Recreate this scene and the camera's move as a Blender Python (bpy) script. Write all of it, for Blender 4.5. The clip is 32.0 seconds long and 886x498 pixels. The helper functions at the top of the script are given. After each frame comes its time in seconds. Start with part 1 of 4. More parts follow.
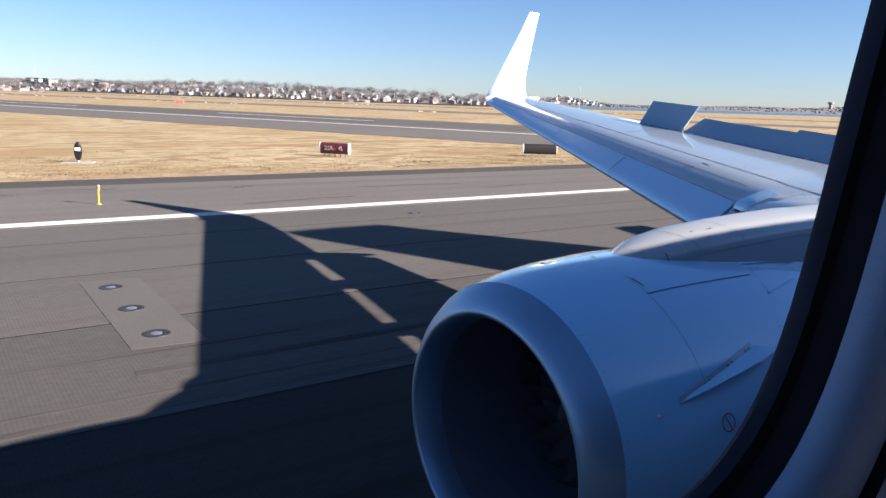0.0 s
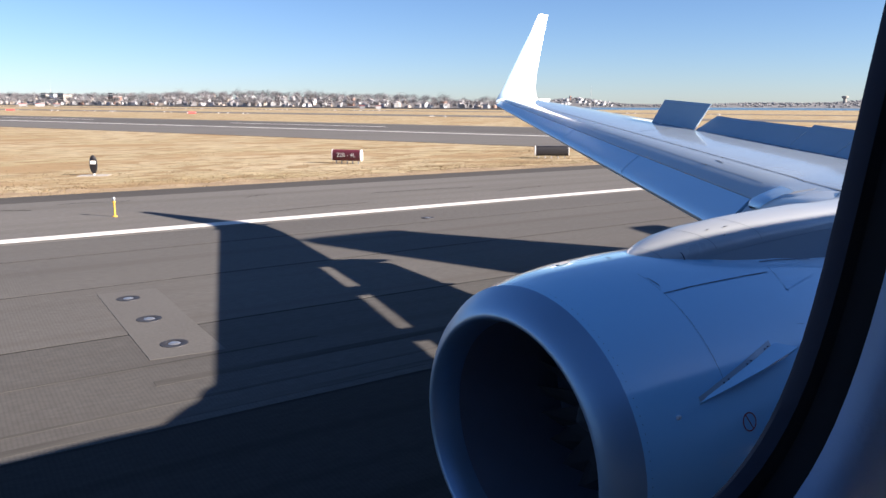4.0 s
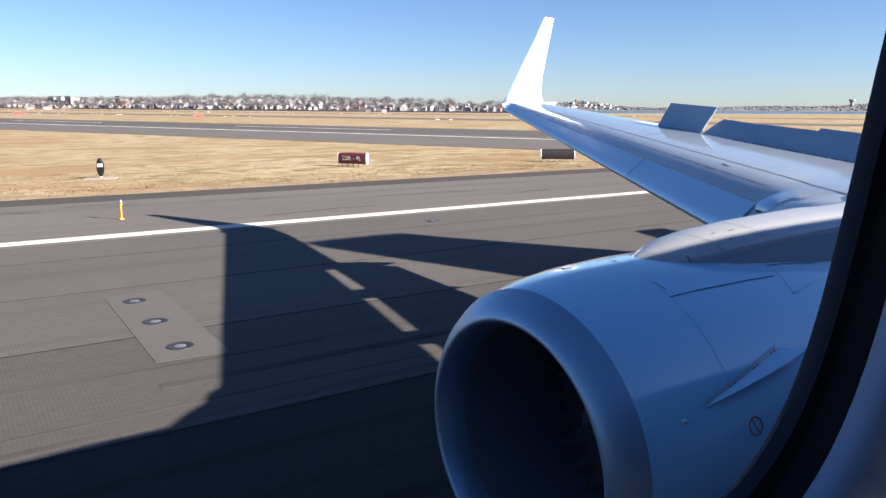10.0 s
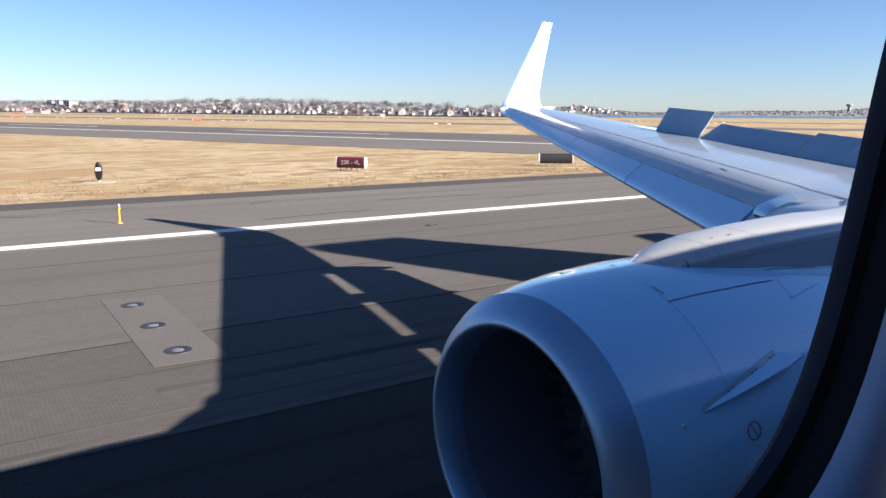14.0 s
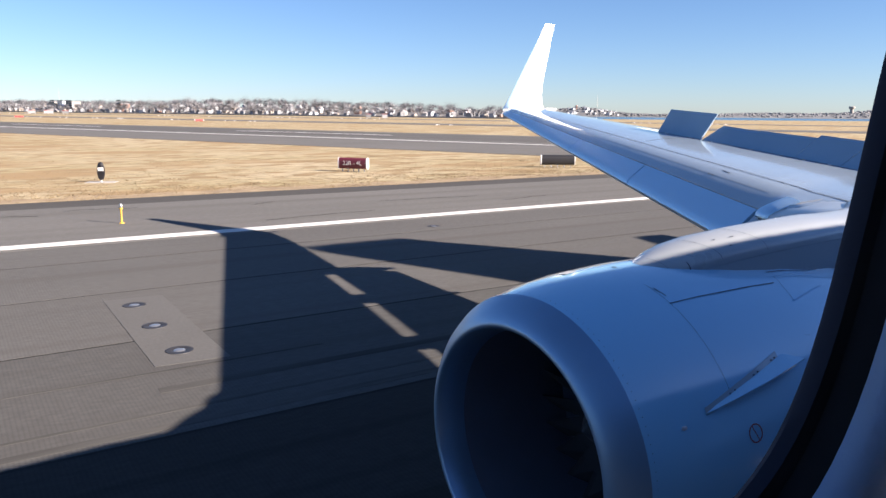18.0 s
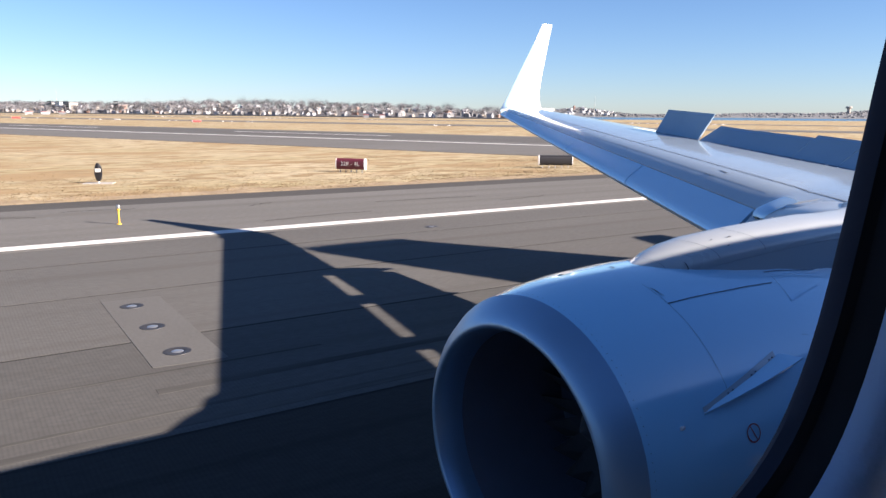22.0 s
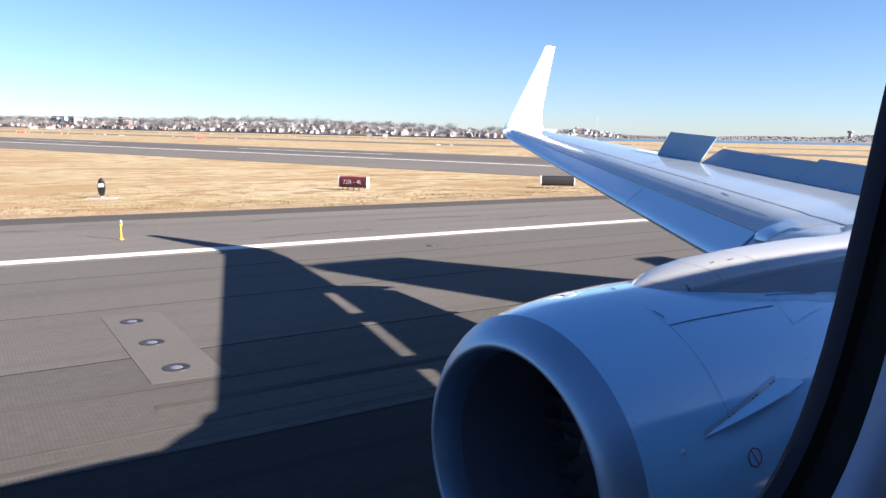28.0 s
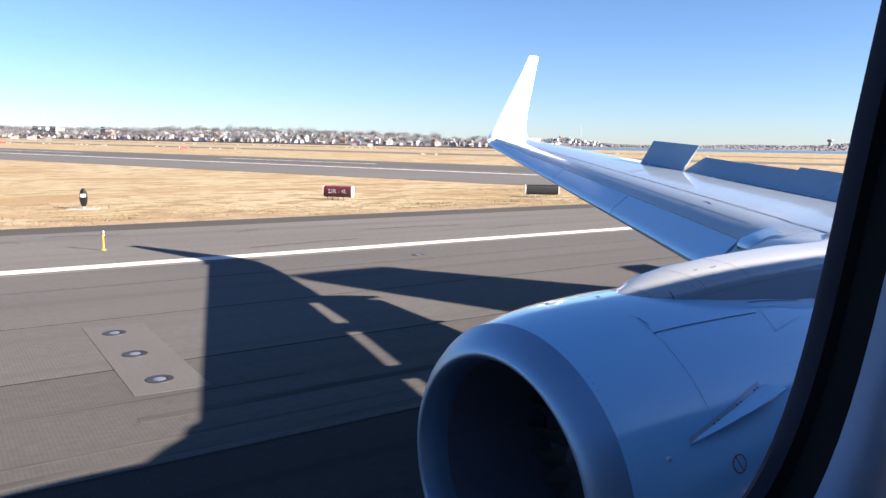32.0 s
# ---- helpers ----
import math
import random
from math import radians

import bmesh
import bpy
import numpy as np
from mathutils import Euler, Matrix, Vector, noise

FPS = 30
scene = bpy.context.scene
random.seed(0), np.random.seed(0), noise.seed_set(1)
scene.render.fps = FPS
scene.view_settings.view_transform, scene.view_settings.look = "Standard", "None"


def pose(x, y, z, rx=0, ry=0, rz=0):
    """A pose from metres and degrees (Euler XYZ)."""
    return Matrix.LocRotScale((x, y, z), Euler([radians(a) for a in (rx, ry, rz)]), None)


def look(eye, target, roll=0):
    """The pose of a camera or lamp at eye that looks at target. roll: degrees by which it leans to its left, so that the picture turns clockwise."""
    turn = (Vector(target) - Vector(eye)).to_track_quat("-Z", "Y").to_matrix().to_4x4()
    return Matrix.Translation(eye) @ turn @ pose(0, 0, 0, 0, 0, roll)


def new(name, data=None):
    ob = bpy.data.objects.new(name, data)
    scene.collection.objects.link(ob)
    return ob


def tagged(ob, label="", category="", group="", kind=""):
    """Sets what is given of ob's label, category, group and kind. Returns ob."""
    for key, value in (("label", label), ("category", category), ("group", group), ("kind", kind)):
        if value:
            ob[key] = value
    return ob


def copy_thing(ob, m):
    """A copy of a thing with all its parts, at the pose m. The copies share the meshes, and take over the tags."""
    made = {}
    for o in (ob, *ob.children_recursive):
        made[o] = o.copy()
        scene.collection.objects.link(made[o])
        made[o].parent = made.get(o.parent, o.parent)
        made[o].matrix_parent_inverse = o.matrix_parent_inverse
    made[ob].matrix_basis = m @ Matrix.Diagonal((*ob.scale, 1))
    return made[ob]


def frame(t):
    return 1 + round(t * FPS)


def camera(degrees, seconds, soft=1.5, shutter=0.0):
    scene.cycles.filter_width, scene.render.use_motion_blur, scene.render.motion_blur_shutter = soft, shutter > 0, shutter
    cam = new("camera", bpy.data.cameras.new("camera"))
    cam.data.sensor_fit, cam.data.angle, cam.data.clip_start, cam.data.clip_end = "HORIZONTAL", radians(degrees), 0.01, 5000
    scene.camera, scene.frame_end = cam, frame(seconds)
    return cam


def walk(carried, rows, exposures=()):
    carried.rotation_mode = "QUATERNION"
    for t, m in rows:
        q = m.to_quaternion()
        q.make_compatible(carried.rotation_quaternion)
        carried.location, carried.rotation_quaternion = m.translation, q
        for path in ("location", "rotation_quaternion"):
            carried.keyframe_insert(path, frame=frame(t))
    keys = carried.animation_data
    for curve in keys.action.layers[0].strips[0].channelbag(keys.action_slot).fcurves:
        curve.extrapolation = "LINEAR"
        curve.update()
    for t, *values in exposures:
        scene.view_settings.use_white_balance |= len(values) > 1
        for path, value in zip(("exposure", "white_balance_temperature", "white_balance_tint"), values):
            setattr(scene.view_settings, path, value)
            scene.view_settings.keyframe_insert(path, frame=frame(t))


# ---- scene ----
import collections

# The camera sits just inside a cabin window of a parked airliner.
# Axes: x runs aft along the fuselage, y out along the starboard wing, z up from the pavement.
EYE = 3.80
STANCE = 0.15  # how much the landing gear lifts the airliner above the heights given for it below
LENS = 61.2
EXPOSURE, KELVIN, TINT = 2.05, 5270.0, 17.0
# seconds, shift of the eye aft, outward and up, heading aft of abeam, pitch, lean
PATH = [
    (0, 0.000, -0.002, -0.002, 35.21, -11.21, 1.83),
    (0.5, 0.000, -0.001, -0.001, 35.26, -11.41, 1.11),
    (1, 0.000, 0.000, 0.001, 35.17, -11.26, 0.37),
    (1.5, -0.000, 0.000, -0.000, 35.32, -10.58, -0.18),
    (2, -0.000, -0.000, -0.000, 35.03, -10.64, 0.48),
    (2.5, 0.000, -0.000, -0.000, 34.10, -10.58, 0.28),
    (3, -0.000, -0.001, -0.002, 33.91, -10.70, -0.03),
    (3.5, 0.000, -0.001, -0.001, 34.16, -10.94, 0.34),
    (5.5, -0.000, 0.000, -0.000, 33.81, -10.70, -0.02),
    (6, -0.000, -0.001, -0.001, 33.73, -10.64, -0.02),
    (6.5, 0.000, -0.000, -0.000, 33.86, -11.12, 0.68),
    (7, 0.000, -0.000, -0.000, 33.74, -10.85, 0.31),
    (7.5, 0.000, -0.001, -0.001, 33.70, -10.84, 0.55),
    (8, 0.000, 0.000, 0.000, 33.55, -10.84, 0.20),
    (8.5, 0.000, 0.000, 0.000, 33.43, -10.65, 0.14),
    (9, -0.000, -0.000, -0.000, 33.56, -10.81, 0.67),
    (9.5, -0.000, -0.000, -0.000, 33.63, -10.55, 0.66),
    (10, -0.000, -0.001, -0.001, 33.68, -10.67, 0.33),
    (10.5, 0.000, 0.001, 0.002, 33.66, -10.72, 0.83),
    (11, -0.000, 0.000, 0.000, 33.74, -10.53, 0.77),
    (11.5, 0.000, 0.000, 0.000, 33.85, -10.93, 0.69),
    (12, -0.000, 0.001, 0.000, 33.92, -10.97, 0.62),
    (12.5, 0.000, -0.001, -0.001, 33.75, -10.77, 0.51),
    (13, -0.000, -0.001, -0.002, 34.11, -11.02, 0.73),
    (13.5, 0.000, 0.001, 0.001, 34.19, -11.14, 1.02),
    (14, -0.000, 0.000, -0.000, 33.81, -10.35, 0.39),
    (14.5, -0.000, -0.001, -0.001, 33.41, -10.26, 0.56),
    (16.5, 0.000, -0.001, -0.000, 33.63, -10.48, 0.62),
    (17, 0.000, 0.000, 0.000, 33.71, -10.47, 0.75),
    (17.5, 0.000, -0.000, 0.000, 33.71, -10.28, 0.69),
    (18, 0.000, -0.000, -0.000, 33.68, -10.27, 0.57),
    (18.5, 0.000, -0.000, -0.000, 33.61, -10.52, 0.95),
    (19, -0.000, 0.000, 0.000, 33.58, -10.35, 1.34),
    (19.5, -0.000, -0.000, -0.001, 33.54, -10.11, 0.88),
    (20, -0.000, -0.000, 0.000, 33.40, -10.14, 0.98),
    (20.5, -0.000, -0.000, -0.001, 33.28, -9.99, 0.97),
    (21, -0.000, -0.000, -0.000, 33.35, -10.15, 0.96),
    (21.5, 0.000, -0.001, -0.001, 33.44, -10.10, 0.68),
    (22, 0.000, -0.000, 0.000, 33.84, -10.23, 0.49),
    (22.5, 0.000, -0.000, 0.000, 33.80, -10.22, 0.58),
    (23, 0.000, 0.001, 0.001, 33.86, -10.12, 0.67),
    (23.5, 0.000, 0.000, -0.000, 33.95, -10.13, 0.98),
    (24, 0.000, 0.001, 0.001, 33.98, -10.01, 0.88),
    (24.5, 0.000, 0.001, 0.002, 33.86, -10.04, 0.83),
    (25, 0.000, 0.001, 0.001, 33.61, -9.99, 0.83),
    (25.5, -0.000, 0.001, 0.001, 33.67, -9.60, 1.02),
    (27.5, 0.000, 0.001, 0.000, 33.68, -8.83, 0.83),
    (28, -0.000, 0.001, 0.001, 33.72, -8.78, 1.17),
    (28.5, 0.000, 0.000, 0.000, 33.96, -8.49, 1.12),
    (29, -0.000, 0.001, 0.000, 34.18, -8.61, 1.31),
    (29.5, 0.000, 0.001, 0.001, 34.31, -8.84, 1.32),
    (30, -0.000, 0.001, 0.001, 34.41, -8.86, 1.28),
    (30.5, -0.000, 0.001, 0.001, 34.44, -8.88, 1.10),
    (31, 0.000, 0.001, 0.001, 34.43, -8.82, 0.91),
    (31.5, -0.000, 0.001, 0.001, 34.51, -8.51, 1.06),
    (32, 0.000, 0.000, -0.000, 34.85, -8.06, 1.05),
]


def aim(dx, dy, dz, turn, pitch, lean):
    eye = Vector((dx, dy, EYE + dz))
    a, p = radians(turn), radians(pitch)
    way = Vector((math.sin(a) * math.cos(p), math.cos(a) * math.cos(p), math.sin(p)))
    return look(eye, eye + way, lean)


cam = camera(LENS, 32.0, soft=1.5)
walk(cam, [(t, aim(*row)) for t, *row in PATH], exposures=[(t, EXPOSURE + d, KELVIN, TINT) for t, d in ((0.0, -0.05), (12.0, -0.02), (20.0, 0.03), (25.0, 0.08), (28.0, 0.22), (32.0, 0.24))])

# ---- sky and sun ----
SUN_WAY = Vector((-1.335, 1.84, -1.0)).normalized()
world = bpy.data.worlds.new("sky")
scene.world = world
world.use_nodes = True
wn = world.node_tree.nodes
sky = wn.new("ShaderNodeTexSky")
sky.sky_type = "NISHITA"
sky.sun_disc = False
sky.sun_elevation = math.asin(-SUN_WAY.z)
sky.sun_rotation = math.atan2(-SUN_WAY.x, -SUN_WAY.y)
sky.altitude = 10
sky.air_density = 0.84
sky.dust_density = 0.16
sky.ozone_density = 2.2
wn["Background"].inputs["Strength"].default_value = 0.0298
world.node_tree.links.new(sky.outputs["Color"], wn["Background"].inputs["Color"])
sun = new("sun", bpy.data.lights.new("sun", "SUN"))
sun.data.energy, sun.data.angle, sun.data.color = 5.0, radians(0.53), (1.0, 0.77, 0.5)
sun.matrix_world = look((0, 0, 60), Vector((0, 0, 60)) + SUN_WAY)


# ---- materials ----
def material(name, color, rough=0.6, metal=0.0, second=None, scale=3.0, amount=0.5, grain=None, bump=0.0,
             bump_scale=40.0, coat=0.0, stretch=(1, 1, 1), each=0.0, spec=0.5, rough_var=0.0, patch=None, streak=None, groove=0.0, depth=0.78):
    """A principled material: a base colour mottled at two scales, with fine relief."""
    m = bpy.data.materials.new(name)
    m.use_nodes = True
    n, l = m.node_tree.nodes, m.node_tree.links
    b = n["Principled BSDF"]
    b.inputs["Roughness"].default_value = rough
    b.inputs["Metallic"].default_value = metal
    b.inputs["Coat Weight"].default_value = coat
    b.inputs["Coat Roughness"].default_value = 0.08
    b.inputs["Specular IOR Level"].default_value = spec
    geo = n.new("ShaderNodeTexCoord")
    mp = n.new("ShaderNodeMapping")
    mp.inputs["Scale"].default_value = stretch
    l.new(geo.outputs["Object"], mp.inputs["Vector"])

    def noise_at(s, detail=5.0):
        t = n.new("ShaderNodeTexNoise")
        t.inputs["Scale"].default_value = s
        t.inputs["Detail"].default_value = detail
        l.new(mp.outputs["Vector"], t.inputs["Vector"])
        return t

    def mix(fac, a, c, how="MIX"):
        x = n.new("ShaderNodeMix")
        x.data_type, x.blend_type = "RGBA", how
        for sock, val in ((x.inputs[0], fac), (x.inputs[6], a), (x.inputs[7], c)):
            if isinstance(val, (int, float)):
                sock.default_value = val
            elif isinstance(val, tuple):
                sock.default_value = (*val[:3], 1)
            else:
                l.new(val, sock)
        return x.outputs[2]

    def ramp(val, lo, hi):
        r = n.new("ShaderNodeMapRange")
        r.inputs[1].default_value, r.inputs[2].default_value = lo, hi
        l.new(val, r.inputs[0])
        return r.outputs[0]

    second = second or tuple(c * 0.8 for c in color)
    col = mix(ramp(noise_at(scale).outputs["Fac"], 0.5 - 0.25 / max(amount, 0.05) * 0.5, 0.5 + 0.25 / max(amount, 0.05) * 0.5), color, second)
    if grain:
        col = mix(ramp(noise_at(grain, 3.0).outputs["Fac"], 0.3, 0.7), col, mix(1.0, col, (depth, depth, depth), "MULTIPLY"))
    if patch:
        pc, ps, lo, hi = patch
        col = mix(ramp(noise_at(ps, 6.0).outputs["Fac"], lo, hi), col, pc)
    if streak:
        pc, along, across, lo, hi = streak
        m2 = n.new("ShaderNodeMapping")
        m2.inputs["Scale"].default_value = (along, across, 1)
        l.new(geo.outputs["Object"], m2.inputs["Vector"])
        t2 = n.new("ShaderNodeTexNoise")
        t2.inputs["Scale"].default_value, t2.inputs["Detail"].default_value = 1.0, 6.0
        l.new(m2.outputs["Vector"], t2.inputs["Vector"])
        col = mix(ramp(t2.outputs["Fac"], lo, hi), col, pc)
    if groove:
        wv = n.new("ShaderNodeTexWave")
        wv.bands_direction = "X"
        wv.inputs["Scale"].default_value = 2 * math.pi / 20 / groove
        wv.inputs["Distortion"].default_value = 0.0
        l.new(geo.outputs["Object"], wv.inputs["Vector"])
        col = mix(ramp(wv.outputs["Fac"], 0.0, 0.6), mix(1.0, col, (0.89, 0.89, 0.89), "MULTIPLY"), col)
    if each:
        oi = n.new("ShaderNodeObjectInfo")
        hs = n.new("ShaderNodeHueSaturation")
        l.new(ramp(oi.outputs["Random"], 0, 1), hs.inputs["Value"])
        mr = hs.inputs["Value"].links[0].from_node
        mr.inputs[3].default_value, mr.inputs[4].default_value = 1 - each, 1 + each
        l.new(col, hs.inputs["Color"])
        col = hs.outputs["Color"]
    l.new(col, b.inputs["Base Color"])
    if rough_var:
        rr = n.new("ShaderNodeMapRange")
        rr.inputs[3].default_value, rr.inputs[4].default_value = max(rough - rough_var, 0.02), rough + rough_var
        l.new(noise_at(scale * 2.3).outputs["Fac"], rr.inputs[0])
        l.new(rr.outputs[0], b.inputs["Roughness"])
    if bump:
        bp = n.new("ShaderNodeBump")
        bp.inputs["Strength"].default_value = bump
        bp.inputs["Distance"].default_value = 0.02
        l.new(noise_at(bump_scale, 4.0).outputs["Fac"], bp.inputs["Height"])
        l.new(bp.outputs["Normal"], b.inputs["Normal"])
    return m


M_ASPHALT = material("worn_asphalt", (0.121, 0.119, 0.115), 0.85, second=(0.102, 0.1, 0.097), scale=0.25, amount=0.6, grain=14, bump=0.25, bump_scale=60, stretch=(0.35, 1, 1), streak=((0.084, 0.08, 0.075), 0.012, 1.3, 0.52, 0.72), spec=0.15, groove=0.057)
M_SHOULDER = material("shoulder_asphalt", (0.149, 0.146, 0.141), 0.88, second=(0.129, 0.127, 0.122), scale=0.2, amount=0.6, grain=11, bump=0.25, bump_scale=50, stretch=(0.4, 1, 1), streak=((0.1, 0.097, 0.09), 0.012, 0.8, 0.5, 0.75), spec=0.15)
M_DARKASPH = material("dark_asphalt", (0.062, 0.06, 0.057), 0.88, second=(0.078, 0.075, 0.071), scale=0.3, grain=9, bump=0.25, stretch=(0.3, 1, 1), spec=0.15)
# Near lanes: tyre rubber, darkened further to deepen the airliner's shadow in the colour.
M_RUBBERSHADE = material("rubber_darkened_asphalt", (0.03, 0.0298, 0.0295), 0.85, second=(0.038, 0.0375, 0.037), scale=0.25, amount=0.6, grain=14, bump=0.25, bump_scale=60, stretch=(0.35, 1, 1), streak=((0.019, 0.0185, 0.018), 0.012, 1.6, 0.5, 0.7), spec=0.12, groove=0.057)
M_WORN = material("tyre_worn_asphalt", (0.1, 0.099, 0.096), 0.85, second=(0.082, 0.081, 0.079), scale=0.25, amount=0.6, grain=14, bump=0.25, bump_scale=60, stretch=(0.35, 1, 1), streak=((0.072, 0.07, 0.067), 0.014, 2.2, 0.5, 0.7), spec=0.13, groove=0.057)
M_TAR = material("tar_seal", (0.03, 0.03, 0.03), 0.95, scale=2.0, grain=20, spec=0.1)
M_RUBBER = material("rubber_marks", (0.05, 0.049, 0.048), 0.9, second=(0.088, 0.086, 0.082), scale=1.2, amount=0.9, grain=20, stretch=(0.15, 2, 1), spec=0.1)
M_LINE = material("white_paint", (0.72, 0.72, 0.7), 0.7, second=(0.58, 0.58, 0.56), scale=1.5, grain=25, bump=0.1)
M_CONCRETE = material("patch_concrete", (0.1, 0.098, 0.094), 0.85, second=(0.092, 0.09, 0.086), scale=1.0, grain=18, bump=0.2)
M_PAD = material("pale_pad_concrete", (0.4, 0.385, 0.35), 0.85, second=(0.34, 0.325, 0.295), scale=1.5, grain=14, bump=0.2)
M_GRASS = material("dry_grass", (0.45, 0.385, 0.255), 0.95, second=(0.37, 0.315, 0.18), scale=0.12, amount=0.7, grain=1.3, depth=0.6, bump=1.0, bump_scale=4, stretch=(0.6, 1.2, 1), patch=((0.27, 0.2, 0.11), 0.13, 0.5, 0.6), streak=((0.24, 0.18, 0.1), 0.35, 0.6, 0.53, 0.6), spec=0.1)
M_BLADE = material("dry_grass_blades", (0.25, 0.2, 0.115), 0.95, second=(0.15, 0.11, 0.062), scale=0.6, amount=0.8)
M_SOIL = material("bare_soil", (0.2, 0.145, 0.085), 0.95, second=(0.38, 0.3, 0.175), scale=0.9, grain=6, bump=0.4, bump_scale=8)
M_WATER = material("sea_water", (0.02, 0.07, 0.14), 0.2, second=(0.03, 0.09, 0.16), scale=0.02, bump=1.0, bump_scale=0.4, spec=0.25)
M_SNOW = material("old_snow", (0.85, 0.86, 0.88), 0.8, second=(0.7, 0.71, 0.73), scale=3, bump=0.4, bump_scale=9)
M_WHITE = material("white_gloss_paint", (0.74, 0.74, 0.75), 0.28, second=(0.69, 0.69, 0.7), scale=0.8, coat=0.4, grain=None, rough_var=0.06)
M_WING = material("grey_wing_paint", (0.36, 0.425, 0.475), 0.22, second=(0.335, 0.395, 0.44), scale=0.9, coat=0.85, stretch=(0.5, 2, 1), rough_var=0.08)
M_PYLON = material("pale_pylon_paint", (0.375, 0.4, 0.415), 0.3, second=(0.345, 0.37, 0.385), scale=1.2, coat=0.6, rough_var=0.06)
M_SLAT = material("bare_slat_metal", (0.5, 0.7, 0.88), 0.34, 0.3, second=(0.475, 0.67, 0.85), scale=1.2, stretch=(2, 0.5, 1), rough_var=0.05)
M_FUSE = material("blue_fuselage_paint", (0.045, 0.075, 0.15), 0.3, second=(0.04, 0.068, 0.14), scale=0.6, coat=0.3)
M_NAC = material("nacelle_paint", (0.365, 0.64, 0.88), 0.17, second=(0.35, 0.615, 0.85), scale=1.0, coat=1.0, rough_var=0.02, spec=0.8)
M_LIP = material("satin_lip_metal", (0.265, 0.385, 0.545), 0.38, 0.6, second=(0.24, 0.35, 0.5), scale=2.5, rough_var=0.06)
M_DUCT = material("inlet_duct", (0.14, 0.155, 0.2), 0.55, second=(0.12, 0.135, 0.175), scale=4)
M_FAN = material("fan_blade", (0.045, 0.05, 0.062), 0.8, 0.0, scale=5)
M_SEAM = material("panel_seam", (0.04, 0.05, 0.075), 0.6, scale=6)
M_SPOILER = material("spoiler_paint", (0.26, 0.36, 0.47), 0.45, second=(0.235, 0.33, 0.43), scale=2.0, stretch=(1, 1, 1), rough_var=0.08)
M_GASKET = material("black_rubber_gasket", (0.03, 0.031, 0.036), 0.8, second=(0.024, 0.025, 0.03), scale=20, bump=0.1, spec=0.15)
M_PANEFRAME = material("grey_pane_frame", (0.028, 0.033, 0.055), 0.7, second=(0.024, 0.028, 0.047), scale=25, bump=0.05, spec=0.2)
M_PANEL = material("cabin_plastic", (0.42, 0.55, 0.8), 0.45, second=(0.39, 0.52, 0.77), scale=6, bump=0.08, bump_scale=300)
M_DARK = material("dark_metal", (0.035, 0.035, 0.04), 0.6, 0.2, scale=6)
M_TYRE = material("tyre_rubber", (0.02, 0.02, 0.02), 0.85, bump=0.2)
M_SIGN = material("black_sign_box", (0.01, 0.01, 0.014), 0.5, scale=4)
M_YELLOW = material("yellow_paint", (0.75, 0.46, 0.03), 0.6, second=(0.6, 0.36, 0.03), scale=4)
M_RED = material("dull_red_paint", (0.3, 0.03, 0.03), 0.6, scale=3)
M_MAROON = material("maroon_sign_face", (0.12, 0.02, 0.035), 0.5, second=(0.095, 0.016, 0.03), scale=5)
# Woods colour lightened and blued to paint in the haze of distance.
M_FARWOOD = material("distant_woods", (0.17, 0.178, 0.19), 0.95, second=(0.13, 0.137, 0.15), scale=0.02, grain=0.2, each=0.2)
M_LAMP = material("runway_light_metal", (0.4, 0.41, 0.42), 0.3, 0.7)
M_ROOF = material("shingle_roof", (0.21, 0.22, 0.24), 0.9, second=(0.22, 0.2, 0.2), scale=0.6, each=0.5)
M_SIDING = material("pale_siding", (0.3, 0.315, 0.34), 0.8, second=(0.24, 0.25, 0.27), scale=0.7, each=0.55)
M_SIDING2 = material("tan_siding", (0.33, 0.3, 0.27), 0.8, second=(0.27, 0.245, 0.22), scale=0.7, each=0.3)
M_BRICK = material("red_brick_wall", (0.27, 0.17, 0.135), 0.85, second=(0.22, 0.14, 0.115), scale=1.5, each=0.3)
M_GLASSDARK = material("dark_window", (0.03, 0.035, 0.04), 0.1)
M_BARK = material("grey_bark", (0.16, 0.13, 0.11), 0.95, scale=2)
# Twigs, like the town's scrub and roofs, are coloured blue-grey for haze.
M_TWIG = material("bare_twigs", (0.165, 0.166, 0.182), 0.95, second=(0.125, 0.125, 0.137), scale=0.3, each=0.35)
M_HILL = material("shore_scrub", (0.2, 0.195, 0.19), 0.95, second=(0.14, 0.14, 0.145), scale=0.03, grain=0.3, bump=0.5, bump_scale=1)
M_SEAWALL = material("seawall_stone", (0.4, 0.38, 0.35), 0.9, second=(0.3, 0.29, 0.27), scale=0.4, grain=3)
M_STEEL = material("galvanised_steel", (0.5, 0.5, 0.5), 0.5, 0.7)


# ---- builders ----
def mesh_of(name, bm, mat, smooth=False):
    me = bpy.data.meshes.new(name)
    bmesh.ops.recalc_face_normals(bm, faces=bm.faces)
    bm.to_mesh(me)
    bm.free()
    me.materials.append(mat)
    if smooth:
        me.polygons.foreach_set("use_smooth", [True] * len(me.polygons))
        me.set_sharp_from_angle(angle=radians(42))
    return me


def solid(name, bm, mat, smooth=False):
    return new(name, mesh_of(name, bm, mat, smooth))


def thing(name, at=(0, 0, 0)):
    e = new(name)
    e.location = at
    e.empty_display_size = 0.2
    return e


def part(name, bm, mat, parent, label="", smooth=False):
    ob = solid(name, bm, mat, smooth)
    ob.parent = parent
    if parent.type == "EMPTY":
        ob.matrix_parent_inverse = Matrix.Translation(-Vector(parent.location))
    return tagged(ob, label)


